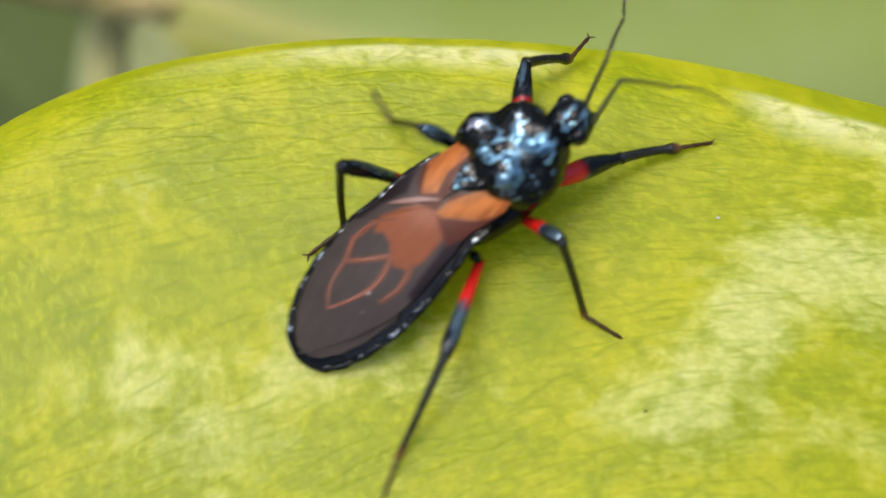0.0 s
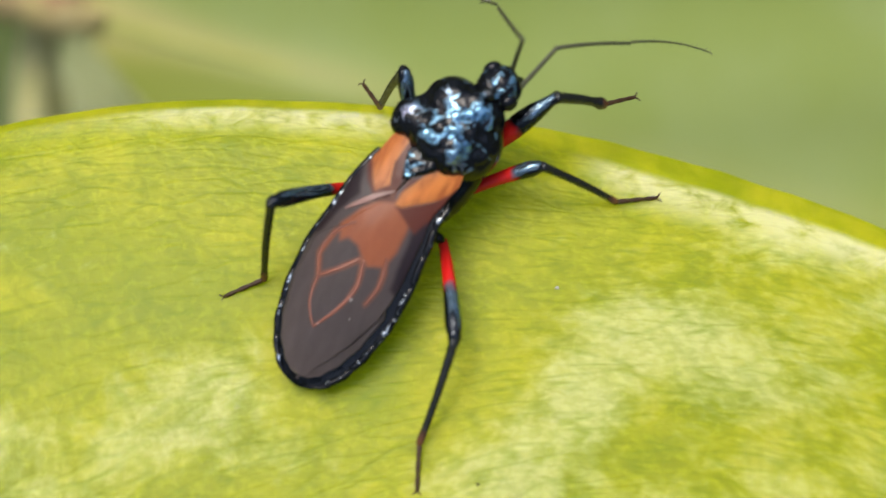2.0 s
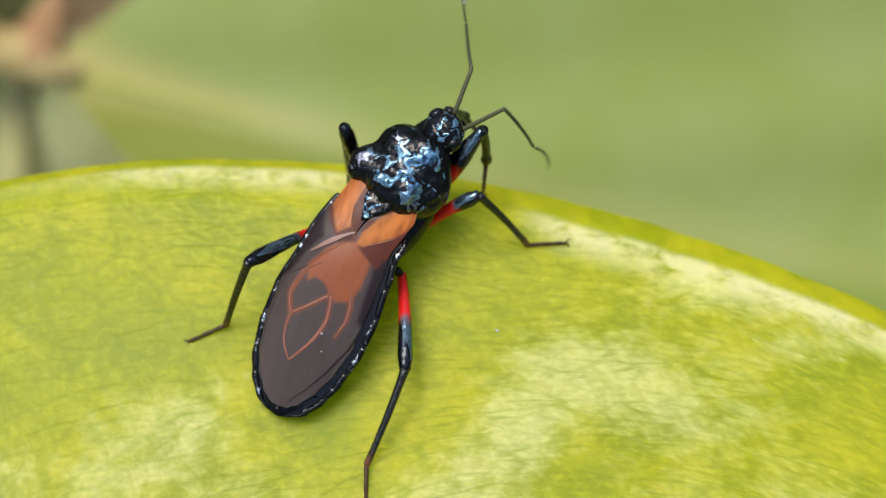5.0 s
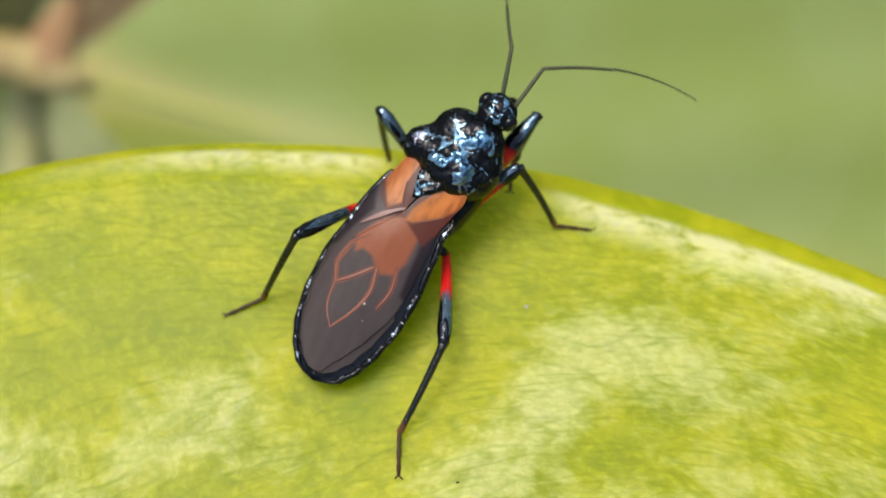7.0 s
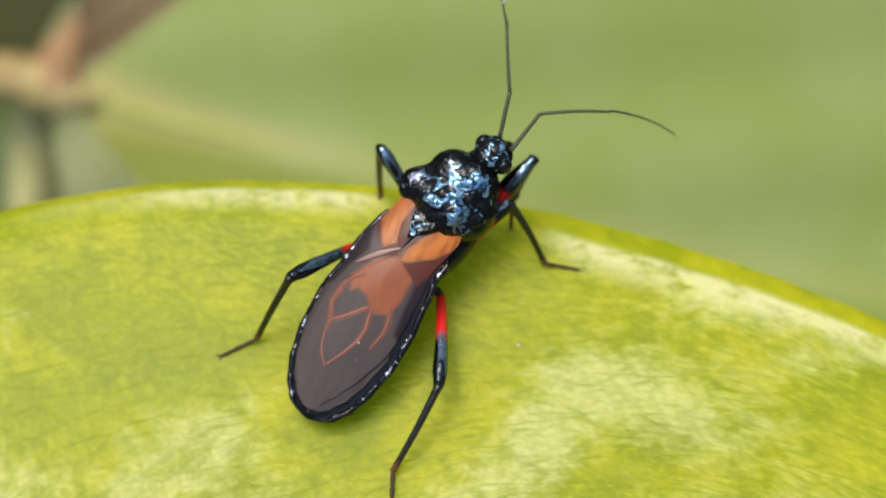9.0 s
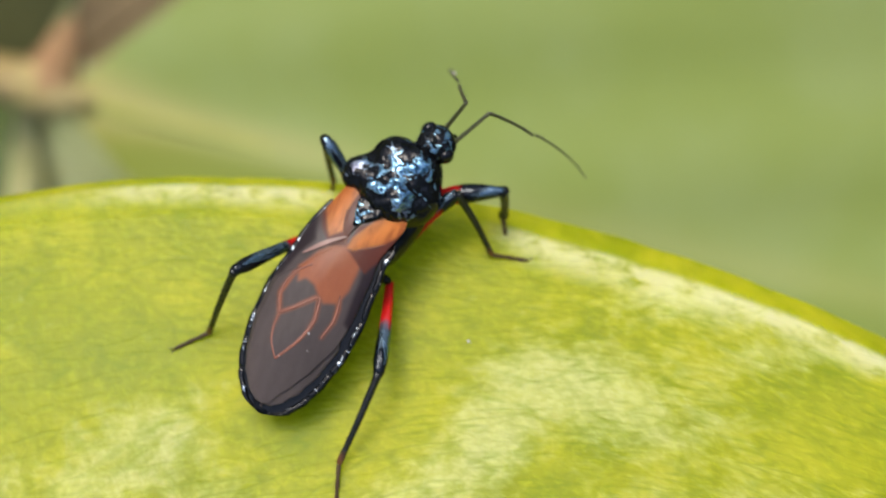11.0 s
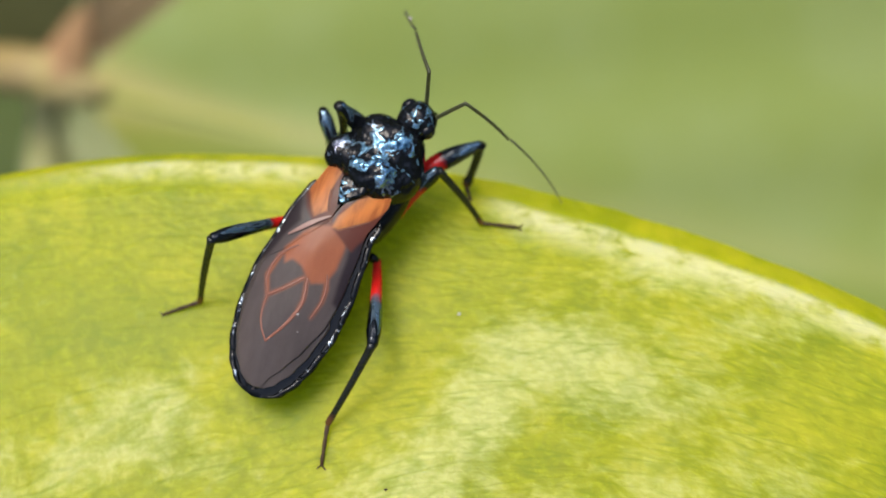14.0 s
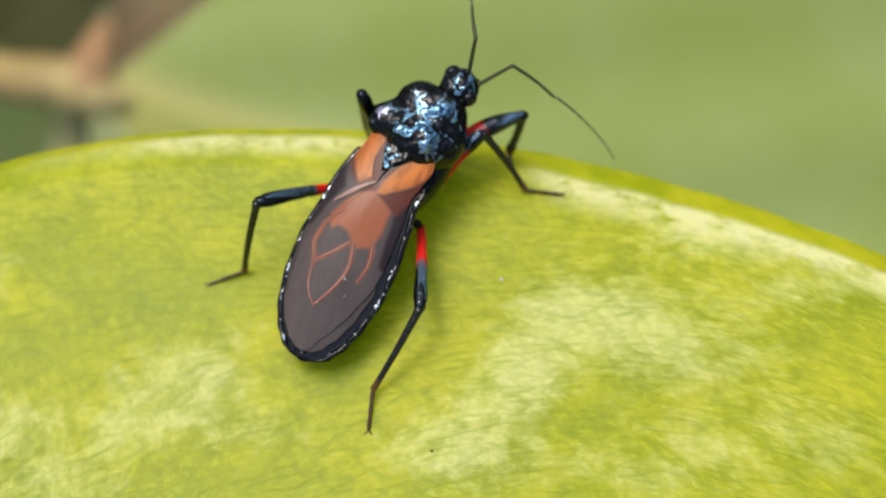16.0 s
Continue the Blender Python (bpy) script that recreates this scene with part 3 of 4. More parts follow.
def rim_segment(side, y0, y1):
    """One raised, glossy plate of the rim beside the wings: a sloping strip with rounded ends."""
    bm = bmesh.new()
    shine = bm.verts.layers.float.new("painted_sheen")
    rows, steps = [], 14
    pick = random.Random(int(100 * y0) + 7 * side)
    gleam, notch, start = pick.uniform(0.55, 1.5), pick.uniform(0.3, 0.6), pick.uniform(0.0, 0.45)
    # Third value: strength of the glint painted along the plate's upper face.
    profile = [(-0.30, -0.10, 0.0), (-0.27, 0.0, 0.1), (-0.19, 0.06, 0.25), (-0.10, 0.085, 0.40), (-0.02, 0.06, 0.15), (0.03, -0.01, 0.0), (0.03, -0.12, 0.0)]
    for k in range(steps + 1):
        u = k / steps
        y = y0 + (y1 - y0) * u
        half = rim_half(y) * (1 - 0.12 * smooth((y - 0.2) / 0.7))
        swell = math.sin(math.pi * u) ** notch if 0 < u < 1 else 0.0
        row = []
        for out, up, light in profile:
            x = side * (half + out * (0.85 + 0.15 * swell)) + 0.06
            v = bm.verts.new(bend((x, y, back_height(half * 0.96, y) - 0.04 + up * (0.35 + 0.65 * swell))))
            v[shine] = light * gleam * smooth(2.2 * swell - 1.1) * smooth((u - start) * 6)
            row.append(v)
        rows.append(row)
    for a, b in zip(rows, rows[1:]):
        for p, q, r, t in zip(a, a[1:], b[1:], b):
            bm.faces.new((p, q, r, t))
        bm.faces.new((a[-1], a[0], b[0], b[-1]))
    bm.faces.new(rows[0])
    bm.faces.new(rows[-1])
    part("rim_segment", bm, RIM, insect, "glossy black plate of the abdomen's rim with painted bluish glints")


for side in (-1, 1):
    for k in range(7):
        rim_segment(side, -7.42 + 1.135 * k, -7.42 + 1.135 * (k + 1) - 0.03)


def wing_point(x, y, lift):
    return bend((x, y, back_height(x, y) + lift + 0.05 * noise.noise((x * 0.8, y * 0.5, 4.0))))


# lines of the wing veins on the membrane (x, y)
VEINS = [[(-0.62, -1.75), (-1.08, -2.3), (-1.24, -3.2), (-0.90, -3.9)], [(-0.90, -3.9), (-0.86, -4.4), (-0.66, -4.95), (-0.22, -5.5)],
         [(-0.90, -3.9), (-0.44, -3.47), (0.12, -2.83)], [(0.26, -2.8), (0.46, -3.6), (0.38, -4.2), (0.16, -4.8), (-0.22, -5.5)], [(0.88, -2.4), (1.06, -2.9), (1.12, -3.4), (0.98, -4.1)]]


def vein_distance(x, y, line):
    best = 9.0
    for (ax, ay), (bx, by) in zip(line, line[1:]):
        dx, dy = bx - ax, by - ay
        u = min(1.0, max(0.0, ((x - ax) * dx + (y - ay) * dy) / (dx * dx + dy * dy)))
        best = min(best, math.hypot(x - ax - u * dx, y - ay - u * dy))
    return best


# outlines of the bright orange patches beside the triangular plate, of the rusty field and of the dark outer strips (x, y)
PATCHES = [[(-1.9, 1.5), (-0.85, 1.5), (-0.72, 0.5), (-0.28, -0.2), (-0.62, -0.62), (-1.40, 0.05), (-1.75, 0.8)],
           [(0.24, -0.66), (0.16, -0.2), (0.4, 0.9), (0.9, 1.7), (1.6, 1.9), (1.5, 1.1), (1.22, 0.4), (0.55, -0.62)]]
RUSTY = [[(-1.9, 1.5), (0, 1.5), (-0.1, 0.2), (0.2, -0.6), (-0.4, -0.9), (-1.1, -0.45), (-1.7, 0.2)], [(0.0, 0.3), (1.6, 1.9), (1.75, 1.0), (1.6, -0.1), (1.25, -1.3), (0.8, -1.0), (0.3, -0.7)]]
FIELD = [(-1.2, -2.0), (-0.75, -1.25), (-0.1, -0.55), (0.3, -0.5), (0.6, -0.55), (1.0, -1.1), (0.98, -2.1), (0.8, -2.7), (0.3, -2.95), (0.0, -2.75), (-0.3, -2.45), (-0.7, -2.35), (-0.95, -2.55)]
STRIPS = [[(-2.2, -0.4), (-1.5, -0.2), (-1.0, -0.9), (-1.45, -1.6), (-1.75, -2.5), (-2.2, -3.0)], [(1.9, 0.4), (1.35, 0.0), (1.15, -1.0), (1.2, -2.2), (1.3, -3.3), (1.9, -3.6)]]


def inside(outline, x, y, soft):
    """1 inside the outline, 0 outside, with an edge that wide."""
    best, within = 9.0, False
    for (ax, ay), (bx, by) in zip(outline, outline[1:] + outline[:1]):
        dx, dy = bx - ax, by - ay
        u = min(1.0, max(0.0, ((x - ax) * dx + (y - ay) * dy) / (dx * dx + dy * dy)))
        best = min(best, math.hypot(x - ax - u * dx, y - ay - u * dy))
        if (ay > y) != (by > y) and x < ax + dx * (y - ay) / dy:
            within = not within
    return smooth(0.5 + (best if within else -best) / soft)


def forewing(side, lift):
    """One folded forewing: leathery orange base, smoky membrane; the two overlap over the back."""
    bm = bmesh.new()
    orange = bm.verts.layers.float.new("orange")
    bright = bm.verts.layers.float.new("bright")
    rust = bm.verts.layers.float.new("rust")
    dark = bm.verts.layers.float.new("dark")
    grid, rows, cols = [], 150, 60
    for i in range(rows + 1):
        y = 1.7 - 9.02 * i / rows
        half = between(BACK_HALF, y) - (0.04 if side < 0 else 0.05 + 0.07 * smooth((-1.0 - y) / 2.0) * smooth((y + 7.3) / 1.0))
        inner = between([(-7.5, -half * 0.98), (-5.0, -half * 0.985), (-2.7, -half * 0.97), (-1.8, -0.9), (-0.5, 0.0), (0.2, 0.03), (0.8, 0.18), (1.25, 0.36), (1.7, 0.5)], y)
        if side < 0:
            inner = between([(-7.5, -half * 0.985), (-4.2, -half * 0.985), (-3.0, -half * 0.6), (-1.6, -0.35), (-0.5, 0.0), (0.2, 0.03), (0.8, 0.18), (1.25, 0.36), (1.7, 0.5)], y)
        if side > 0:
            half -= 0.34 * smooth((-3.2 - y) / 3.6) * smooth((y + 7.3) / 0.5)
        row = []
        for k in range(cols + 1):
            x = side * (inner + (half - inner) * k / cols)
            v = bm.verts.new(wing_point(x, y, lift + 0.03 * math.sin(math.pi * k / cols)))
            px = x - SET * smooth((-0.6 - y) / 2.4)
            glow = max(math.exp(-(vein_distance(x, y, line) / 0.13) ** 2) for line in VEINS) * smooth((y + 5.6) / 2.6) * 0.75 if y < -1.6 else 0.0
            v[orange] = max(glow, inside(FIELD, px, y, 0.36) if -3.4 < y < -0.2 else 0.0)
            v[bright] = max((inside(outline, px, y, 0.10) * (0.40 + 0.60 * inside(outline, px, y, 0.85)) for outline in PATCHES)) if y > -1 else 0.0
            v[rust] = max(inside(outline, px, y, 0.35) for outline in RUSTY) if y > -1.3 else 0.0
            v[dark] = max(inside(outline, px, y, 0.4) for outline in STRIPS) if -4 < y < 0.8 else 0.0
            row.append(v)
        grid.append(row)
    for a, b in zip(grid, grid[1:]):
        for p, q, r, s in zip(a, a[1:], b[1:], b):
            bm.faces.new((p, q, r, s))
    bmesh.ops.solidify(bm, geom=bm.faces[:], thickness=0.04)
    return part("forewing", bm, WING, insect, "folded forewing, orange at the base and smoky brown behind")


forewing(-1, 0.06)
top_wing = forewing(1, 0.12)


def wing_vein(points, radius, name="wing_vein", material=VEIN, label="raised orange wing vein", flat=0.14, lift=0.152, wedge=False):
    bm = bmesh.new()
    pts = [Vector((p[0], p[1], 0)) for p in points]
    path = []
    for i in range(len(pts) - 1):
        before, after = pts[max(i - 1, 0)], pts[min(i + 2, len(pts) - 1)]
        for k in range(8):
            u = k / 8
            a, b = pts[i], pts[i + 1]
            q = 0.5 * (2 * a + (b - before) * u + (2 * before - 5 * a + 4 * b - after) * u * u + (3 * a - before - 3 * b + after) * u ** 3)
            path.append(wing_point(q.x, q.y, lift))
    path.append(wing_point(pts[-1].x, pts[-1].y, lift))
    if wedge:
        widths = [radius * (1 - 0.85 * k / (len(path) - 1)) * min(1.0, 0.1 + 0.07 * k) for k in range(len(path))]
    else:
        widths = [radius * (0.45 + 0.55 * math.sin(math.pi * (0.1 + 0.8 * k / (len(path) - 1)))) for k in range(len(path))]
    tube(bm, path, widths, 10, flat=flat)
    return part(name, bm, material, top_wing, label)


for line, width in zip(VEINS, (0.045, 0.045, 0.055, 0.07, 0.04)):
    wing_vein(line, width)
wing_vein([(-1.22, -1.5), (-0.83, -1.12), (-0.43, -0.72), (-0.02, -0.30)], 0.19, "wing_fold", FOLD, "pale pinkish fold across the wings", 0.06, 0.15, True)
for line in ([(-0.72, 0.5), (-0.5, 0.12), (-0.22, -0.25)], [(0.5, -0.64), (0.9, -0.15), (1.25, 0.4)], [(-0.2, -0.22), (0.0, -0.45), (0.25, -0.68)]):
    wing_vein(line, 0.035, "wing_crease", CREASE, "dark brown crease on the wing base", 0.3, 0.15 if line[0][0] > 0 else 0.12)

for x, y, r in ((0.50, -4.15, 0.05), (0.75, -4.75, 0.025), (-0.12, -5.35, 0.02)):
    place = wing_point(x, y, 0.16)
    part("speck", blob(lambda d, p=place, r=r: p + d * r, 6, 8), SPECK, top_wing, "tiny pale grain of dust")


# humps of the thorax shield: centre and half sizes
HUMPS = [((0.10, 1.98, -0.28), (1.42, 1.12, 1.10)), ((-1.42, 1.95, -0.36), (0.70, 0.84, 0.80)), ((1.10, 2.45, -0.60), (0.74, 1.05, 0.80)),
         ((-0.72, 3.30, -0.36), (0.90, 0.88, 0.96)), ((0.26, 3.40, -0.34), (1.02, 1.00, 0.98)), ((-0.1, 2.7, -0.70), (1.66, 1.62, 1.18))]


def pronotum_shape(d):
    """Thorax shield: a domed rear lobe between two shoulder humps, a front lobe of two humps, deep furrows between them."""
    centre = Vector((-0.1, 2.45, -0.6))
    low, high = 0.3, 3.2
    for _ in range(22):
        r = 0.5 * (low + high)
        p = centre + d * r
        field = sum(math.exp(3.4 * (1 - sum(((p[k] - c[k]) / h[k]) ** 2 for k in range(3)))) for c, h in HUMPS)
        low, high = (r, high) if field > 2.0 else (low, r)
    p = centre + d * low
    top = smooth((p.z + 0.5) / 0.6)
    wrinkle = 0.075 * noise.noise(p * 2.1) + 0.035 * noise.noise(p * 4.6 + Vector((3, 1, 5)))
    return bend(p + d * wrinkle * top)


def unbend(p):
    a = radians(15) * smooth((p[1] + 1.6) / 2.0)
    c, s, y = math.cos(a), math.sin(a), p[1] + 0.6
    return Vector((c * p[0] - s * y, s * p[0] + c * y - 0.6, p[2]))


# Sky glints painted onto the lobe tops; the negative one keeps the rear black.
PAINTED_SHEEN = [(-0.35, 1.85, 0.50, 0.24, 0.7), (0.25, 2.35, 0.50, 0.40, 0.7), (0.9, 2.1, 0.35, 0.45, 0.6), (0.45, 3.45, 0.42, 0.42, 0.95), (-0.15, 3.0, 0.45, 0.30, 0.8), (-0.85, 3.3, 0.35, 0.40, 0.6), (-1.55, 1.9, 0.40, 0.46, 0.58), (1.1, 1.6, 0.45, 0.3, 0.6), (-0.7, 2.4, 0.35, 0.3, 0.5), (0.1, 1.25, 0.9, 0.35, -0.5)]
GREY_SHEEN = [(-1.6, 1.9, 0.6, 0.6, 1.0), (1.2, 1.5, 0.55, 0.45, 0.9), (-0.9, 3.5, 0.4, 0.5, 0.6)]


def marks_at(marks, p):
    """Sum of soft painted glints on the tops of the lobes."""
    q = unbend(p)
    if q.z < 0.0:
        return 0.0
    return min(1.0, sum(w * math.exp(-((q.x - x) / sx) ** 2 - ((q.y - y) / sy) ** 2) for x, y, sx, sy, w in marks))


pronotum = part("pronotum", blob(pronotum_shape, 110, 160, lambda p: marks_at(PAINTED_SHEEN, p), lambda p: marks_at(GREY_SHEEN, p)), SHELL, insect, "bulging blue-black two-lobed thorax shield")


def scutellum_shape(d):
    """A sunken, crinkled triangle, broad under the thorax and pointed behind, with a raised edge."""
    y = 0.78 + 0.60 * d.y
    width = 0.66 * smooth((y - 0.12) / 1.3) ** 0.65 * (1 - max(0.0, d.y) ** 6)
    ring = max(0.15, math.hypot(d.x, d.z))
    cx, cz = d.x / ring, d.z / ring
    z = 0.10 + 0.16 * (y - 0.2) + 0.16 * cz * math.sqrt(max(0, 1 - d.y * d.y)) * (1 - 0.5 * math.exp(-(cx / 0.5) ** 2))
    p = Vector((width * cx - 0.14 + 0.12 * (y - 0.2), y, z))
    return bend(p + Vector((0, 0, 0.06 * noise.noise(p * 4.0))))


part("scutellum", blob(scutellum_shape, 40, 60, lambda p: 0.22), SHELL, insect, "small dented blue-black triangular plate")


def underside_shape(d):
    return bend((0.2 + 1.58 * d.x, 1.0 + 2.8 * d.y, -1.15 + 0.95 * d.z))


part("thorax", blob(underside_shape, 20, 32), BLACK_SHELL, insect, "black underside of the thorax")

# head: origin at the neck
NECK = bend((-0.08, 4.05, -0.15))


def head_shape(d):
    y = 0.62 + 0.76 * d.y
    round_ = math.sqrt(max(0.0, 1 - d.y * d.y))
    width = (0.76 - 0.12 * math.exp(-((y - 0.05) / 0.25) ** 2)) * round_ ** 0.7
    z = 0.60 * d.z / max(0.2, math.hypot(d.x, d.z)) * round_ ** 0.8
    groove = 0.10 * math.exp(-((y - 0.5) / 0.10) ** 2) * max(d.z, 0)
    return Vector((width * d.x / max(0.2, math.hypot(d.x, d.z)), y, z - groove + 0.03 * noise.noise(d * 3)))


# The upper side of the head carries painted glints as well.
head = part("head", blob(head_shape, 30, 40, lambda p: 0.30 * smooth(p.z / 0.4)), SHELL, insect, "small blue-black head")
for s in (-1, 1):
    part("eye", blob(lambda d, s=s: Vector((s * 0.63 + 0.27 * d.x, 0.70 + 0.34 * d.y, 0.04 + 0.37 * d.z)), 14, 20), EYE, head, "bulging glossy black eye")
    part("antenna_socket", blob(lambda d, s=s: Vector((s * 0.33 + 0.13 * d.x, 1.20 + 0.16 * d.y, 0.16 + 0.13 * d.z)), 8, 12), BLACK_SHELL, head)
bm = bmesh.new()
tube(bm, [(0, 1.2, -0.1), (0, 1.45, -0.4), (0, 1.35, -0.85), (0, 1.0, -1.1), (0, 0.5, -1.15)], [0.24, 0.2, 0.17, 0.13, 0.05], 12)
part("beak", bm, BLACK_SHELL, head, "curved black piercing beak")

ANTENNA_BASE = {1: Vector((0.34, 1.27, 0.2)), -1: Vector((-0.34, 1.27, 0.2))}
ANTENNA_LENGTH = (1.75, 2.65, 3.7)


def antenna(side):
    made = []
    for name, length, r0, r1, droop in (("scape", 1.75, 0.088, 0.074, 0.0), ("pedicel", 2.65, 0.072, 0.054, 0.2), ("flagellum", 3.7, 0.046, 0.016, 0.55)):
        bm = bmesh.new()
        n = 10
        bow = -(0.25 if side > 0 else 0.12) * droop
        tube(bm, [(4 * bow * (k / n) * (1 - k / n), length * k / n, -droop * (k / n) ** 2 + 0.3 * droop * k / n) for k in range(n + 1)], [r0 + (r1 - r0) * k / n for k in range(n + 1)], 8)
        for k in range(40 if name != "scape" else 18):
            y, a = length * (k + 0.5) / 40 if name != "scape" else length * (k + 0.5) / 18, 2.4 * k
            out = Vector((math.cos(a), 0.5, math.sin(a))) * 0.13
            root = Vector((4 * bow * (y / length) * (1 - y / length), y, -droop * (y / length) ** 2 + 0.3 * droop * y / length))
            tube(bm, [root, root + out * 0.6, root + out], [0.010, 0.008, 0.004], 4)
        made.append(part(name, bm, ANTENNA, insect, "thin dark hairy antenna segment"))
    return made


ANTENNAE = {1: antenna(1), -1: antenna(-1)}
part("droplet", blob(lambda d: Vector((0, 1.45, 0.0)) + d * 0.085, 8, 10), SPECK, ANTENNAE[-1][2], "tiny white droplet on the antenna")

# legs: hip in the rest shape, lengths and thickness of femur, tibia and tarsus
LEGS = {
    "F": (Vector((1.05, 3.2, -1.85)), 2.75, 2.30, 1.25, 0.43, 0.175),
    "M": (Vector((1.36, 1.48, -2.20)), 2.73, 3.46, 1.50, 0.29, 0.138),
    "H": (Vector((1.85, -0.75, -2.10)), 3.95, 3.80, 1.55, 0.29, 0.140),
}


def leg(kind, side):
    hip, femur_length, tibia_length, tarsus_length, thick, thin = LEGS[kind]
    out = []
    bm = bmesh.new()
    n = 22
    radii, pts = [], []
    for k in range(n + 1):
        u = k / n
        if kind == "F":
            radii.append(thick * (0.42 + 0.58 * math.sin(math.pi * (0.12 + 0.78 * u)) ** 1.4) * (1 - 0.22 * u) * (1 + 0.12 * smooth((u - 0.93) / 0.07)))
        else:
            radii.append(thick * (0.62 + 0.34 * smooth(u / 0.75) - 0.22 * smooth((u - 0.86) / 0.12) + 0.04 * math.sin(9 * u)))
        pts.append((0, femur_length * u, 0.10 * math.sin(math.pi * u)))
    tube(bm, pts, radii, 16, [min(1.0, k / n + {"F": 0.04, "M": -0.04 - 0.20 * side, "H": -0.10 * side}[kind]) for k in range(n + 1)])
    for k in range(14):
        a, u = 2.4 * k, 0.15 + 0.8 * k / 14
        d = Vector((math.cos(a), 0.4, math.sin(a)))
        root = Vector((0, femur_length * u, 0.08)) + d * thick * 0.7
        tube(bm, [root, root + d * 0.06, root + d * 0.11], [0.008, 0.006, 0.003], 4, [u, u, u])
    out.append(part("femur", bm, FEMUR, insect, "thick leg segment, red at the base and black beyond"))
    bm = bmesh.new()
    radii, pts = [], []
    for k in range(n + 1):
        u = k / n
        swell = 0.45 * math.exp(-((u - 0.9) / 0.09) ** 2) if kind == "F" else 0.12 * math.exp(-((u - 0.95) / 0.06) ** 2)
        radii.append(thin * (1.12 - 0.30 * u + 0.25 * math.exp(-(u / 0.05) ** 2) + swell))
        pts.append((0, tibia_length * u, 0.07 * math.sin(math.pi * u)))
    tube(bm, pts, radii, 14)
    for k in range(30):
        a, u = 2.4 * k, 0.06 + 0.9 * k / 30
        d = Vector((math.cos(a), 0.8, math.sin(a)))
        root = Vector((0, tibia_length * u, 0.05)) + d * thin * 0.6
        tube(bm, [root, root + d * 0.06, root + d * 0.10], [0.007, 0.006, 0.003], 4, [u, u, u])
    out.append(part("tibia", bm, TIBIA, insect, "slender black leg segment with a brown tip"))
    bm = bmesh.new()
    n = 12
    tube(bm, [(0, tarsus_length * k / n, 0.04 * math.sin(math.pi * k / n)) for k in range(n + 1)], [0.075 + 0.022 * abs(math.sin(3 * math.pi * k / n)) - 0.02 * k / n for k in range(n + 1)], 10)
    for s in (-1, 1):
        tube(bm, [(0, tarsus_length, 0), (s * 0.10, tarsus_length + 0.10, 0.03), (s * 0.17, tarsus_length + 0.17, -0.03), (s * 0.18, tarsus_length + 0.20, -0.09)], [0.035, 0.028, 0.018, 0.006], 6)
    out.append(part("tarsus", bm, TARSUS, insect, "thin brown foot with two claws"))
    bm = blob(lambda d: bend(Vector((hip.x * side, hip.y, hip.z + 0.1)) + d * thick * 0.95 + Vector((-0.15 * side, 0, 0.15))), 12, 16)
    part("coxa", bm, BLACK_SHELL, insect, "black leg base")
    return out


LEG_PARTS = {k + s: leg(k, 1 if s == "R" else -1) for k in "FMH" for s in "RL"}


# ------------------------------------------------------------------ what moves
# seconds, place of the back (mm), pitch, roll, yaw (degrees)
BODY_A = [
    (0, -6.12, -2.66, 2.96, 13.7, -3.2, -43.8),
    (0.3, -3.95, -1.42, 2.99, 13.2, -2.5, -35.6),
    (0.5, -3.77, -1.28, 2.99, 13.2, -2.4, -34.2),
    (1, -2.48, -0.20, 3.04, 12.8, -1.9, -30.3),
    (1.5, -2.48, -0.13, 3.08, 12.4, -1.5, -29.6),
    (2, -2.21, 0.24, 3.14, 11.5, -1.1, -26.3),
    (2.5, -1.99, 0.37, 3.17, 12.2, -0.7, -23.2),
    (3, -2.06, 0.62, 3.17, 12.8, -0.8, -21.6),
    (3.5, -2.37, 0.64, 3.18, 13.0, -0.7, -19.6),
    (4, -2.37, 0.66, 3.20, 12.9, -0.7, -19.2),
    (6.3, -1.19, 0.68, 3.30, 11.5, 0.1, -28.2),
    (6.5, -1.26, 0.71, 3.31, 11.5, 0.2, -27.6),
    (7, -1.26, 0.68, 3.31, 11.9, 0.2, -28.1),
    (7.5, -1.20, 0.65, 3.32, 12.1, 0.0, -28.7),
]
BODY_B = [
    (8, -1.13, 0.65, 3.34, 11.3, 0.1, -28.8),
    (8.5, -1.19, 0.73, 3.36, 10.7, 0.2, -27.6),
    (8.7, -1.18, 0.68, 3.36, 10.7, 0.1, -28.4),
    (10.8, -1.05, 0.73, 3.41, 8.9, 0.4, -26.5),
    (11, -1.21, 0.93, 3.42, 8.5, 0.5, -24.8),
    (11.5, -1.11, 0.95, 3.45, 7.0, 0.7, -25.3),
    (12, -1.25, 0.73, 3.44, 7.5, 0.8, -24.1),
    (12.5, -1.36, 0.58, 3.43, 8.4, 0.8, -21.9),
    (13, -1.30, 0.55, 3.41, 8.5, 0.6, -22.3),
    (13.5, -1.42, 0.67, 3.40, 8.3, 0.6, -22.2),
    (14, -1.33, 0.69, 3.40, 7.7, 0.8, -22.4),
] + [
    (14.5, -1.14, 0.67, 3.40, 7.4, 1.0, -22.5),
    (15, -1.25, 0.68, 3.40, 7.9, 0.9, -22.3),
    (15.5, -1.35, 0.67, 3.41, 8.4, 0.8, -22.2),
    (16, -1.32, 0.67, 3.42, 9.1, 0.7, -22.4),
]

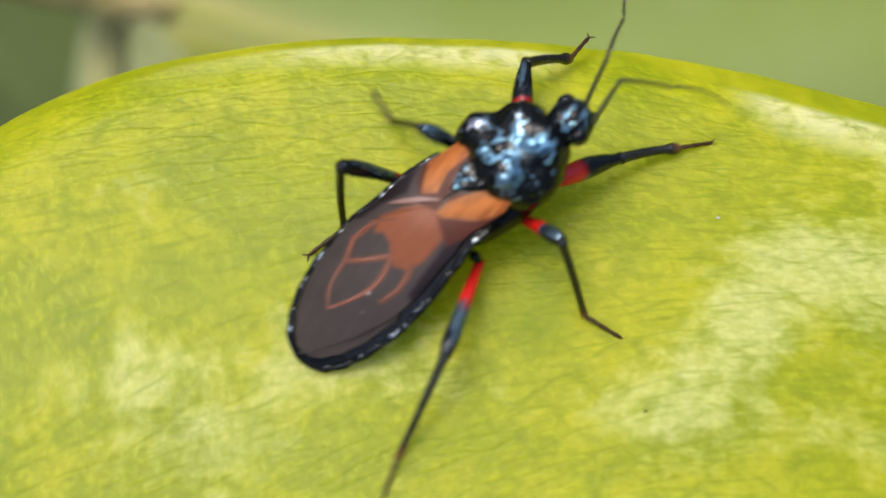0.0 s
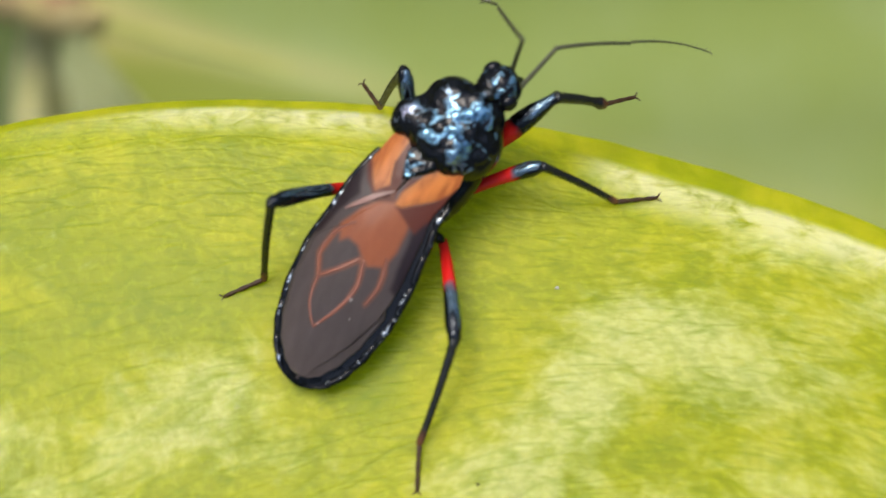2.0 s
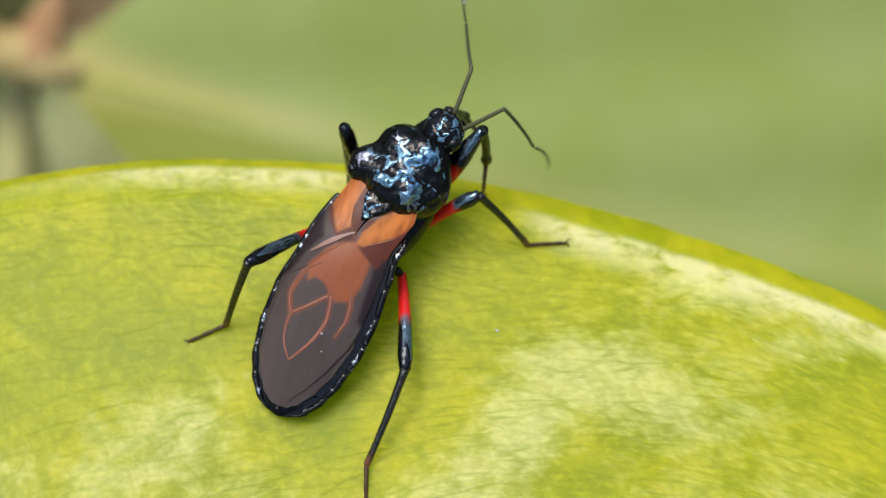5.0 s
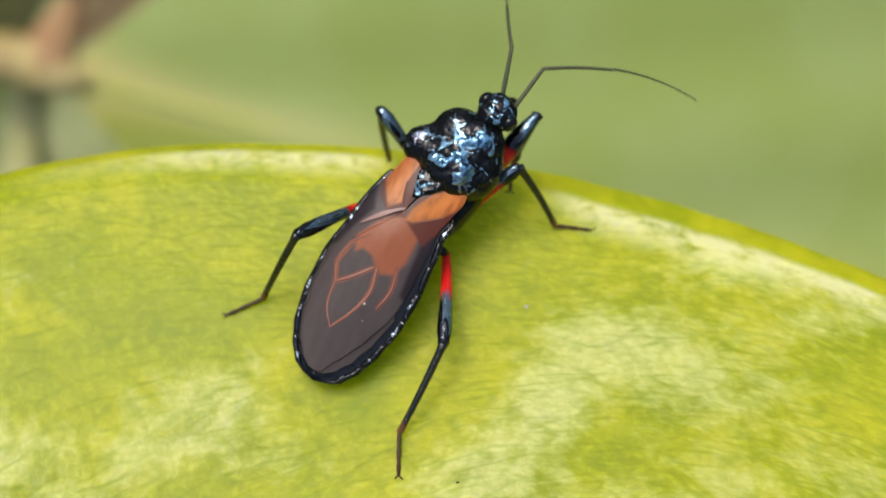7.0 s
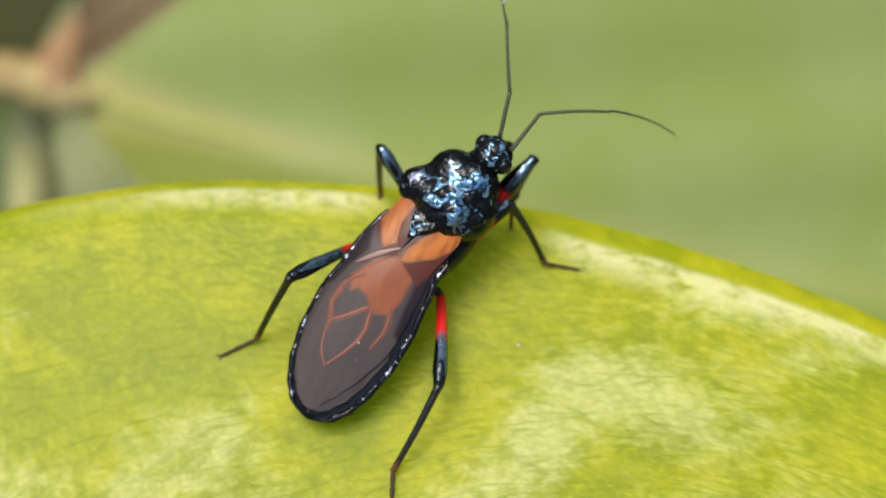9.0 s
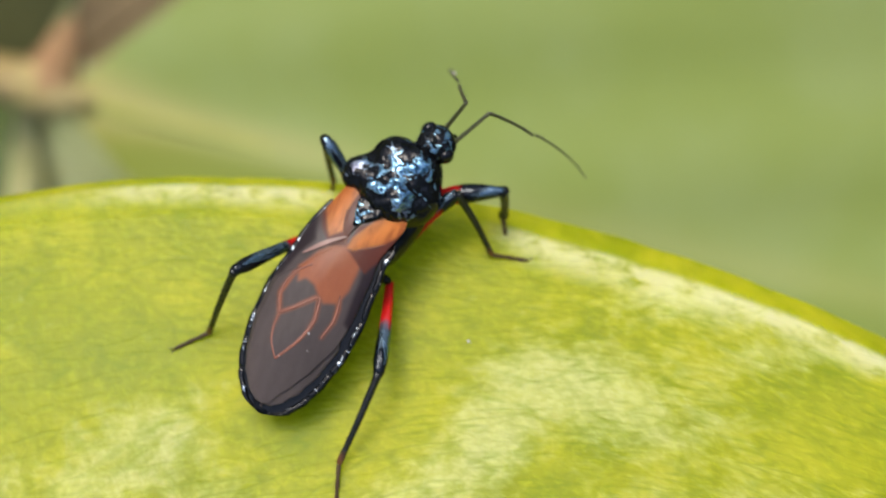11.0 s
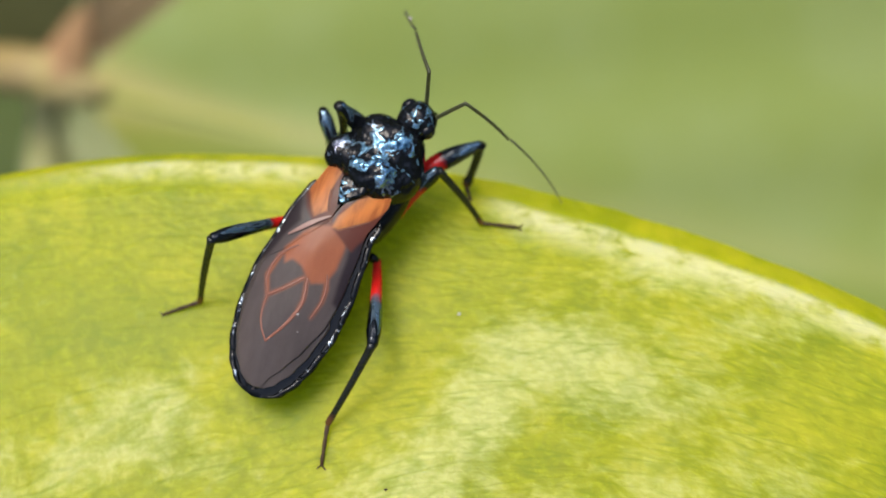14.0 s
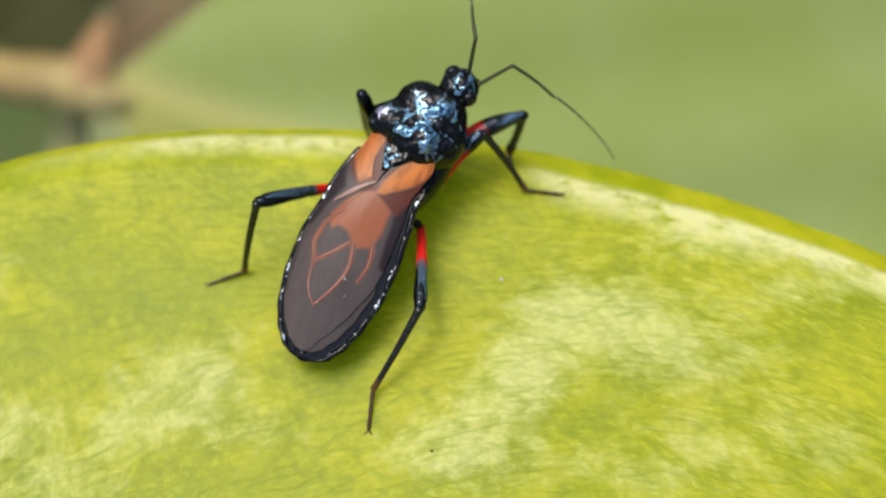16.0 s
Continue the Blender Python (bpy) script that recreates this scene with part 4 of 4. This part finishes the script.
# seconds, ankle (mm), tip of the foot (mm), swivel of the knee (degrees)
STEPS = {
    "FR": [
        (0, 2.13, 0.15, 0.30, 3.57, 0.46, -115),
        (0.3, 3.86, 1.31, 0.30, 4.70, 1.26, -115),
        (0.5, 3.49, 1.18, 0.30, 4.93, 1.39, -115),
        (1, 4.97, 2.82, 0.30, 6.27, 3.07, -95),
        (1.5, 4.89, 2.91, 0.30, 6.37, 2.79, -100),
        (1.8, 5.06, 2.92, 0.30, 6.24, 2.73, -100),
        (2, 4.82, 3.69, 2.00, 6.30, 4.30, -20),
        (2.5, 3.83, 3.11, 0.30, 3.84, 3.06, -35),
        (3, 1.57, 5.90, 1.80, 1.60, 5.58, 45),
        (3.5, 1.62, 6.00, 2.20, 1.64, 5.66, 25),
        (4, 2.60, 4.33, 1.80, 2.62, 3.98, -20),
        (6.5, 2.97, 3.34, 1.60, 2.88, 2.88, -10),
        (7, 2.76, 3.11, 1.60, 2.71, 2.64, -15),
    ] + [
        (8.5, 2.83, 3.28, 1.60, 2.79, 2.78, -10),
        (11, 4.63, 2.84, 0.00, 4.74, 2.06, -15),
        (11.5, 4.12, 2.97, 0.00, 4.20, 2.32, -25),
        (12, 3.85, 3.00, 0.00, 4.00, 2.27, -30),
        (12.5, 3.58, 2.92, 0.00, 3.72, 2.27, -35),
        (13, 3.52, 3.08, 0.00, 3.69, 2.42, -30),
        (14, 3.50, 3.07, 0.00, 3.67, 2.48, -30),
        (15, 3.55, 3.13, 0.00, 3.71, 2.45, -30),
        (16, 3.63, 3.17, 0.00, 3.78, 2.48, -25),
    ],
    "MR": [
        (0, -1.44, -6.06, 0.30, -0.47, -6.59, -20),
        (0.3, -0.89, -4.35, 1.20, -0.92, -5.49, -20),
        (0.5, 3.05, -3.09, 0.30, 4.14, -3.28, -20),
        (1, 2.33, -3.34, 0.30, 3.38, -4.17, -30),
        (1.5, 2.36, -3.37, 0.30, 3.33, -4.20, -30),
        (1.8, 5.39, 1.10, 0.30, 6.92, 0.67, -30),
        (2, 5.35, 0.69, 0.30, 6.88, 0.95, -30),
        (2.5, 5.01, 0.47, 0.30, 6.35, 0.44, -35),
        (3, 4.78, 1.08, 0.30, 6.39, 1.12, -30),
        (3.5, 4.67, 1.13, 0.30, 6.40, 1.26, -30),
        (4, 4.55, 1.06, 0.30, 6.39, 1.26, -30),
        (6.5, 4.39, 0.84, 0.30, 5.90, 0.79, -40),
        (7, 4.45, 0.87, 0.30, 5.95, 0.75, -40),
    ] + [
        (8.5, 4.39, 0.88, 0.30, 5.90, 0.66, -45),
        (11, 4.16, 1.09, 0.30, 5.63, 0.92, -40),
        (12.5, 4.07, 1.26, 0.30, 5.69, 1.12, -30),
        (16, 4.28, 1.29, 0.30, 5.76, 1.17, -40),
    ],
    "HR": [
        (0, -7.61, -10.93, 0.30, -8.04, -12.19, -20),
        (0.3, -3.19, -8.27, 0.30, -3.31, -9.48, -22),
        (0.5, -3.83, -8.84, 0.30, -4.05, -10.35, -25),
        (1, -1.35, -7.95, 0.30, -1.53, -9.60, -20),
        (1.5, -1.31, -7.88, 0.30, -1.41, -9.49, -25),
        (2, -1.42, -7.95, 0.30, -1.47, -9.51, -35),
        (3, -1.59, -7.57, 0.30, -1.33, -8.97, -35),
        (4, -1.54, -7.68, 0.30, -1.46, -9.03, -45),
        (6.5, -1.64, -7.43, 0.30, -1.66, -9.07, -35),
        (8.5, -1.59, -7.44, 0.30, -1.61, -8.92, -40),
        (11, -1.62, -7.26, 0.30, -1.68, -8.71, -30),
        (11.5, -1.63, -7.00, 0.30, -1.74, -8.44, -35),
    ] + [
        (12, -1.65, -6.94, 0.30, -1.86, -8.48, -30),
        (12.5, -1.69, -6.75, 0.30, -1.94, -8.45, -30),
        (16, -1.72, -6.89, 0.30, -1.88, -8.42, -35),
    ],
    "HL": [
        (0, -9.74, -3.01, 0.30, -11.19, -4.10, 10),
        (0.3, -9.69, -3.57, 0.30, -11.06, -4.01, 0),
        (0.5, -9.40, -3.57, 0.30, -10.99, -4.04, -5),
        (1, -6.75, -2.42, 0.30, -8.25, -2.88, 20),
        (1.5, -6.84, -2.44, 0.30, -8.26, -2.97, 20),
        (2, -6.98, -2.32, 0.30, -8.37, -2.90, 15),
        (3, -7.06, -2.39, 0.30, -8.47, -2.87, 10),
        (4, -7.08, -2.42, 0.30, -8.47, -3.01, 5),
        (6.5, -6.99, -2.16, 0.30, -8.47, -2.78, 5),
        (8.5, -7.04, -2.27, 0.30, -8.45, -2.91, 5),
        (11, -6.93, -2.18, 0.30, -8.37, -2.82, 5),
        (11.5, -6.90, -2.00, 0.30, -8.33, -2.70, 5),
    ] + [
        (12, -6.92, -1.84, 0.30, -8.53, -2.19, 10),
        (12.5, -6.93, -1.87, 0.30, -8.52, -2.33, 10),
        (16, -7.00, -2.00, 0.30, -8.48, -2.45, 15),
    ],
    "ML": [
        (0, -8.20, 1.07, 0.30, -8.86, 2.16, -5),
        (0.3, -4.40, 3.95, 0.30, -4.70, 4.60, 10),
        (0.5, -4.32, 4.05, 0.30, -4.51, 4.66, 10),
        (1, -4.38, 3.81, 0.30, -4.76, 4.69, 10),
        (1.5, -4.31, 3.91, 0.30, -4.85, 4.62, 10),
        (2, -3.17, 4.34, 0.10, -3.43, 4.78, 30),
        (2.5, -2.71, 4.75, -0.60, -2.73, 4.57, 20),
        (3, -2.80, 4.14, 0.50, -2.73, 4.19, 5),
        (3.5, -3.21, 4.18, 0.50, -3.15, 4.22, 10),
        (4, -2.94, 4.07, 0.50, -2.88, 4.10, 15),
        (6.5, -2.25, 4.19, -0.30, -2.27, 3.86, 25),
        (7, -2.26, 4.22, -0.30, -2.20, 4.01, 20),
    ] + [
        (8.5, -2.32, 4.20, -0.30, -2.35, 3.98, 25),
        (11, -2.38, 4.61, -0.30, -2.42, 4.40, 15),
        (11.5, -2.43, 4.48, -0.30, -2.45, 4.31, 20),
        (12, -3.14, 4.13, -0.30, -3.13, 3.98, 25),
        (12.5, -2.55, 4.74, -0.30, -2.53, 4.55, 10),
        (13, -2.39, 4.12, 0.50, -2.34, 4.16, 5),
        (13.5, -2.42, 4.11, 0.50, -2.37, 4.14, 5),
        (14, -2.18, 5.01, -0.30, -2.23, 4.88, 10),
        (15, -1.99, 4.37, 0.50, -1.97, 4.40, 10),
        (15.5, -2.27, 4.36, 0.50, -2.23, 4.39, 10),
        (16, -2.24, 4.17, 0.50, -2.21, 4.21, 10),
    ],
    "FL": [
        (0, -1.81, 3.56, 0.30, -1.27, 4.34, -50),
        (0.5, -1.41, 4.36, -0.30, -1.19, 4.09, -5),
        (1, 1.03, 2.95, 2.20, 1.14, 3.01, 10),
        (1.5, 0.94, 3.12, 2.20, 1.05, 3.17, 10),
        (2, 1.08, 3.77, 2.20, 1.17, 3.83, 10),
        (2.5, 0.46, 4.73, 2.20, 0.54, 4.79, -10),
        (3, 1.32, 5.20, 3.60, 1.85, 4.67, -120),
        (3.5, 1.19, 5.45, 3.60, 2.46, 6.07, -120),
        (4, 1.80, 5.92, 1.80, 2.36, 5.88, -20),
        (6.5, 2.20, 5.01, 2.20, 2.30, 5.05, 15),
        (8.5, 2.21, 5.13, 2.20, 2.30, 5.16, 15),
    ] + [
        (11, 1.80, 5.09, 2.20, 1.87, 5.13, 15),
        (11.5, -0.22, 5.18, 2.20, -0.19, 5.21, 0),
        (12, -0.19, 5.13, 2.20, -0.15, 5.18, 0),
        (12.5, -1.83, 4.47, 2.20, -1.94, 4.45, 5),
        (13, -1.29, 4.53, 2.00, -1.32, 4.59, 10),
        (13.5, -0.32, 4.26, 1.80, -0.26, 4.31, 85),
        (14, -1.27, 4.20, 2.20, -1.39, 4.24, 15),
        (14.5, -1.07, 4.58, 2.20, -1.22, 4.62, 20),
        (15, -1.63, 5.11, 2.20, -1.88, 5.04, 20),
        (15.5, -1.75, 5.09, 2.20, -2.11, 4.90, 15),
        (16, 1.41, 3.78, 2.20, 1.47, 3.84, 5),
    ],
}

# seconds, heading and rise (degrees) of each antenna segment against the body
FEELERS = {
    "R": (
        [ (0, 1, 35), (0.5, 7, 8), (1, 15, 9), (1.5, 16, 9), (2, 18, 8), (2.5, 17, 8), (3, 56, 67), (3.5, 73, 33), (4, 70, 28), (6.5, 12, 10), (7, 11, 11), (8.5, 10, 9), (11, 32, 24), (11.5, 27, 6), (11.8, 27, 6), (12, 55, 60), (12.5, 57, 71), (13, 52, 55), (13.5, 80, 60), (14, 63, 46), (14.5, 54, 36), (15, 47, 36), (16, 54, 36) ],
        [ (0, 35, -52), (0.5, 45, -20), (1, 56, -10), (1.5, 54, -21), (2, 55, -19), (2.5, 63, -15), (3, 99, -51), (3.5, 110, -69), (4, 172, -67), (6.5, 64, 2), (7, 61, -10), (8.5, 59, 2), (11, 73, -49), (11.5, 72, -8), (11.8, 72, -8), (12, 91, -51), (12.5, 87, -50), (13, 81, -47), (13.5, 93, -54), (14, 95, -47), (14.5, 97, -35), (15, 88, -41), (16, 89, -49) ],
        [ (0, 41, -57), (0.5, 67, -9), (1, 63, -24), (1.5, 66, -21), (2, 60, -33), (2.5, 64, -37), (3, 118, -46), (3.5, 134, -70), (4, -158, -82), (6.5, 71, -31), (7, 77, -20), (8.5, 66, -35), (11, 90, -47), (11.5, 84, -20), (11.8, 84, -20), (12, 114, -40), (12.5, 117, -38), (13, 110, -29), (13.5, 93, -56), (14, 112, -37), (14.5, 114, -39), (15, 109, -30), (16, 108, -32) ],
    ),
    "L": (
        [ (0, -8, 35), (0.5, -28, 52), (1, 24, 69), (1.5, -22, 52), (2, 15, 67), (2.5, 29, 73), (3, -6, 42), (3.5, -3, 13), (4, 4, 11), (6.5, -11, 14), (7, -15, 15), (8.5, -16, 14), (11, 37, 56), (11.5, -15, 34), (12, -13, 69), (12.5, -31, 51), (13, -29, 57), (14, -2, 65), (14.5, -1, 57), (15, -6, 53), (16, 7, 63) ],
        [ (0, -32, -40), (0.5, -51, -45), (1, -48, -43), (1.5, -43, -40), (2, -55, -40), (2.5, -68, -47), (3, -32, -44), (3.5, -26, -27), (4, -27, -29), (6.5, -34, -31), (7, -33, -29), (8.5, -29, 18), (11, -40, -51), (11.5, -37, -16), (12, -52, -28), (12.5, -40, -35), (13, -35, -30), (14, -39, -29), (14.5, -38, -28), (15, -34, -24), (16, -29, -35) ],
        [ (0, -43, -47), (0.5, -55, -44), (1, -42, -47), (1.5, -42, -47), (2, -59, -60), (2.5, -52, -64), (3, -27, -51), (3.5, -26, -42), (4, -25, -42), (6.5, -36, -39), (7, -35, -38), (8.5, -34, -35), (11, -42, -55), (11.5, -37, -33), (12, -67, -33), (12.5, -35, -35), (13, -34, -39), (14, -42, -47), (14.5, -39, -42), (15, -33, -43), (16, -29, -39) ],
    ),
}

# seconds, yaw and pitch of the head (degrees)
NODS = [(0, -28, -12), (0.5, -32, -12), (1, -38, -10), (1.5, -38, -10), (2, -40, -10), (2.5, -35, -8), (3, -32, -5), (3.5, -40, -8), (4, -45, -10), (6.5, -22, -5), (7, -20, -2), (8.5, -22, -2), (11, -35, -10), (11.5, -38, -12), (12, -32, -10), (12.5, -22, -22), (13, -28, -20), (13.5, -32, -12), (14, -35, -15), (14.5, -35, -12), (15, -35, -12), (16, -38, -12)]


def glide(rows, t):
    """Values at t: an even glide from row to row that never swings past a row."""
    if t <= rows[0][0]:
        return list(rows[0][1:])
    for k, (a, b) in enumerate(zip(rows, rows[1:])):
        if t <= b[0]:
            before, after = rows[max(k - 1, 0)], rows[min(k + 2, len(rows) - 1)]
            h = b[0] - a[0]
            u = (t - a[0]) / h
            out = []
            for p, q, before_v, after_v in zip(a[1:], b[1:], before[1:], after[1:]):
                s = (q - p) / h
                s0 = (p - before_v) / max(a[0] - before[0], 1e-6) if k > 0 else s
                s1 = (after_v - q) / max(after[0] - b[0], 1e-6) if after is not b else s
                m0 = 2 * s0 * s / (s0 + s) if s0 * s > 0 else 0.0
                m1 = 2 * s1 * s / (s1 + s) if s1 * s > 0 else 0.0
                out.append((1 + 2 * u) * (1 - u) ** 2 * p + u * (1 - u) ** 2 * h * m0 + u * u * (3 - 2 * u) * q + u * u * (u - 1) * h * m1)
            return out
    return list(rows[-1][1:])


def body_pose(t):
    x, y, z, pitch, roll, yaw = glide(BODY_A + BODY_B, t)
    return pose(x * MM, y * MM, z * MM, pitch, roll, yaw)


def reach(start, end, hint):
    """A pose at start whose +y runs to end and whose +z leans to hint (mm in, metres out)."""
    y = (end - start).normalized()
    z = (hint - y * hint.dot(y)).normalized()
    x = y.cross(z)
    m = Matrix((x, y, z)).transposed().to_4x4()
    m.translation = start * MM
    return m


def heading(azimuth, rise):
    a, e = radians(azimuth), radians(rise)
    return Vector((math.sin(a) * math.cos(e), math.cos(a) * math.cos(e), math.sin(e)))


def leg_poses(name, t):
    hip, femur_length, tibia_length = LEGS[name[0]][:3]
    side = 1 if name[1] == "R" else -1
    root = bend((hip.x * side, hip.y, hip.z))
    ax, ay, az_, tx, ty, swivel = glide(STEPS[name], t)
    inverse = body_pose(t).inverted()
    ankle = inverse @ (Vector((ax, ay, az_)) * MM) / MM
    drop = az_ - 0.22 if az_ < 0.5 else az_ - 0.5
    tip = inverse @ (Vector((tx, ty, drop)) * MM) / MM
    d = ankle - root
    far = min(max(d.length, abs(femur_length - tibia_length) * 1.02), (femur_length + tibia_length) * 0.995)
    u = d.normalized()
    along = (femur_length ** 2 - tibia_length ** 2 + far ** 2) / (2 * far)
    off = math.sqrt(max(0.0, femur_length ** 2 - along ** 2))
    up = Vector((0, 0, 1))
    p = (up - u * up.dot(u)).normalized()
    q = u.cross(p)
    a = radians(swivel)
    lean = p * math.cos(a) + q * math.sin(a)
    knee = root + u * along + lean * off
    ankle = knee + (root + u * far - knee).normalized() * tibia_length
    return [reach(root, knee, lean), reach(knee, ankle, lean), reach(ankle, tip if (tip - ankle).length > 0.05 else ankle + Vector((0, 0.3, -1)), up)]


def motions():
    times = [0.1 * k for k in range(43)] + [4.2 + 0.2 * k for k in range(1, 59)] + [16.0]
    walk(insect, [(t, body_pose(t)) for t in times])
    nods = {t: pose(0, 0, 0, glide(NODS, t)[1], 0, glide(NODS, t)[0]) for t in times}
    for t in times:
        nods[t].translation = NECK * MM
    walk(head, [(t, nods[t]) for t in times])
    for side, pieces in ANTENNAE.items():
        rows = [[], [], []]
        for t in times:
            start = nods[t] @ (ANTENNA_BASE[side] * MM) / MM
            for k in range(3):
                d = Vector(glide([(r[0], *heading(r[1], r[2])) for r in FEELERS["RL"[side < 0]][k]], t)).normalized()
                rows[k].append((t, reach(start, start + d, Vector((0, 0, 1)))))
                start = start + d * ANTENNA_LENGTH[k]
        for piece, keys in zip(pieces, rows):
            walk(piece, keys)
    for name, pieces in LEG_PARTS.items():
        found = [(t, leg_poses(name, t)) for t in times]
        for k, piece in enumerate(pieces):
            walk(piece, [(t, poses[k]) for t, poses in found])


motions()
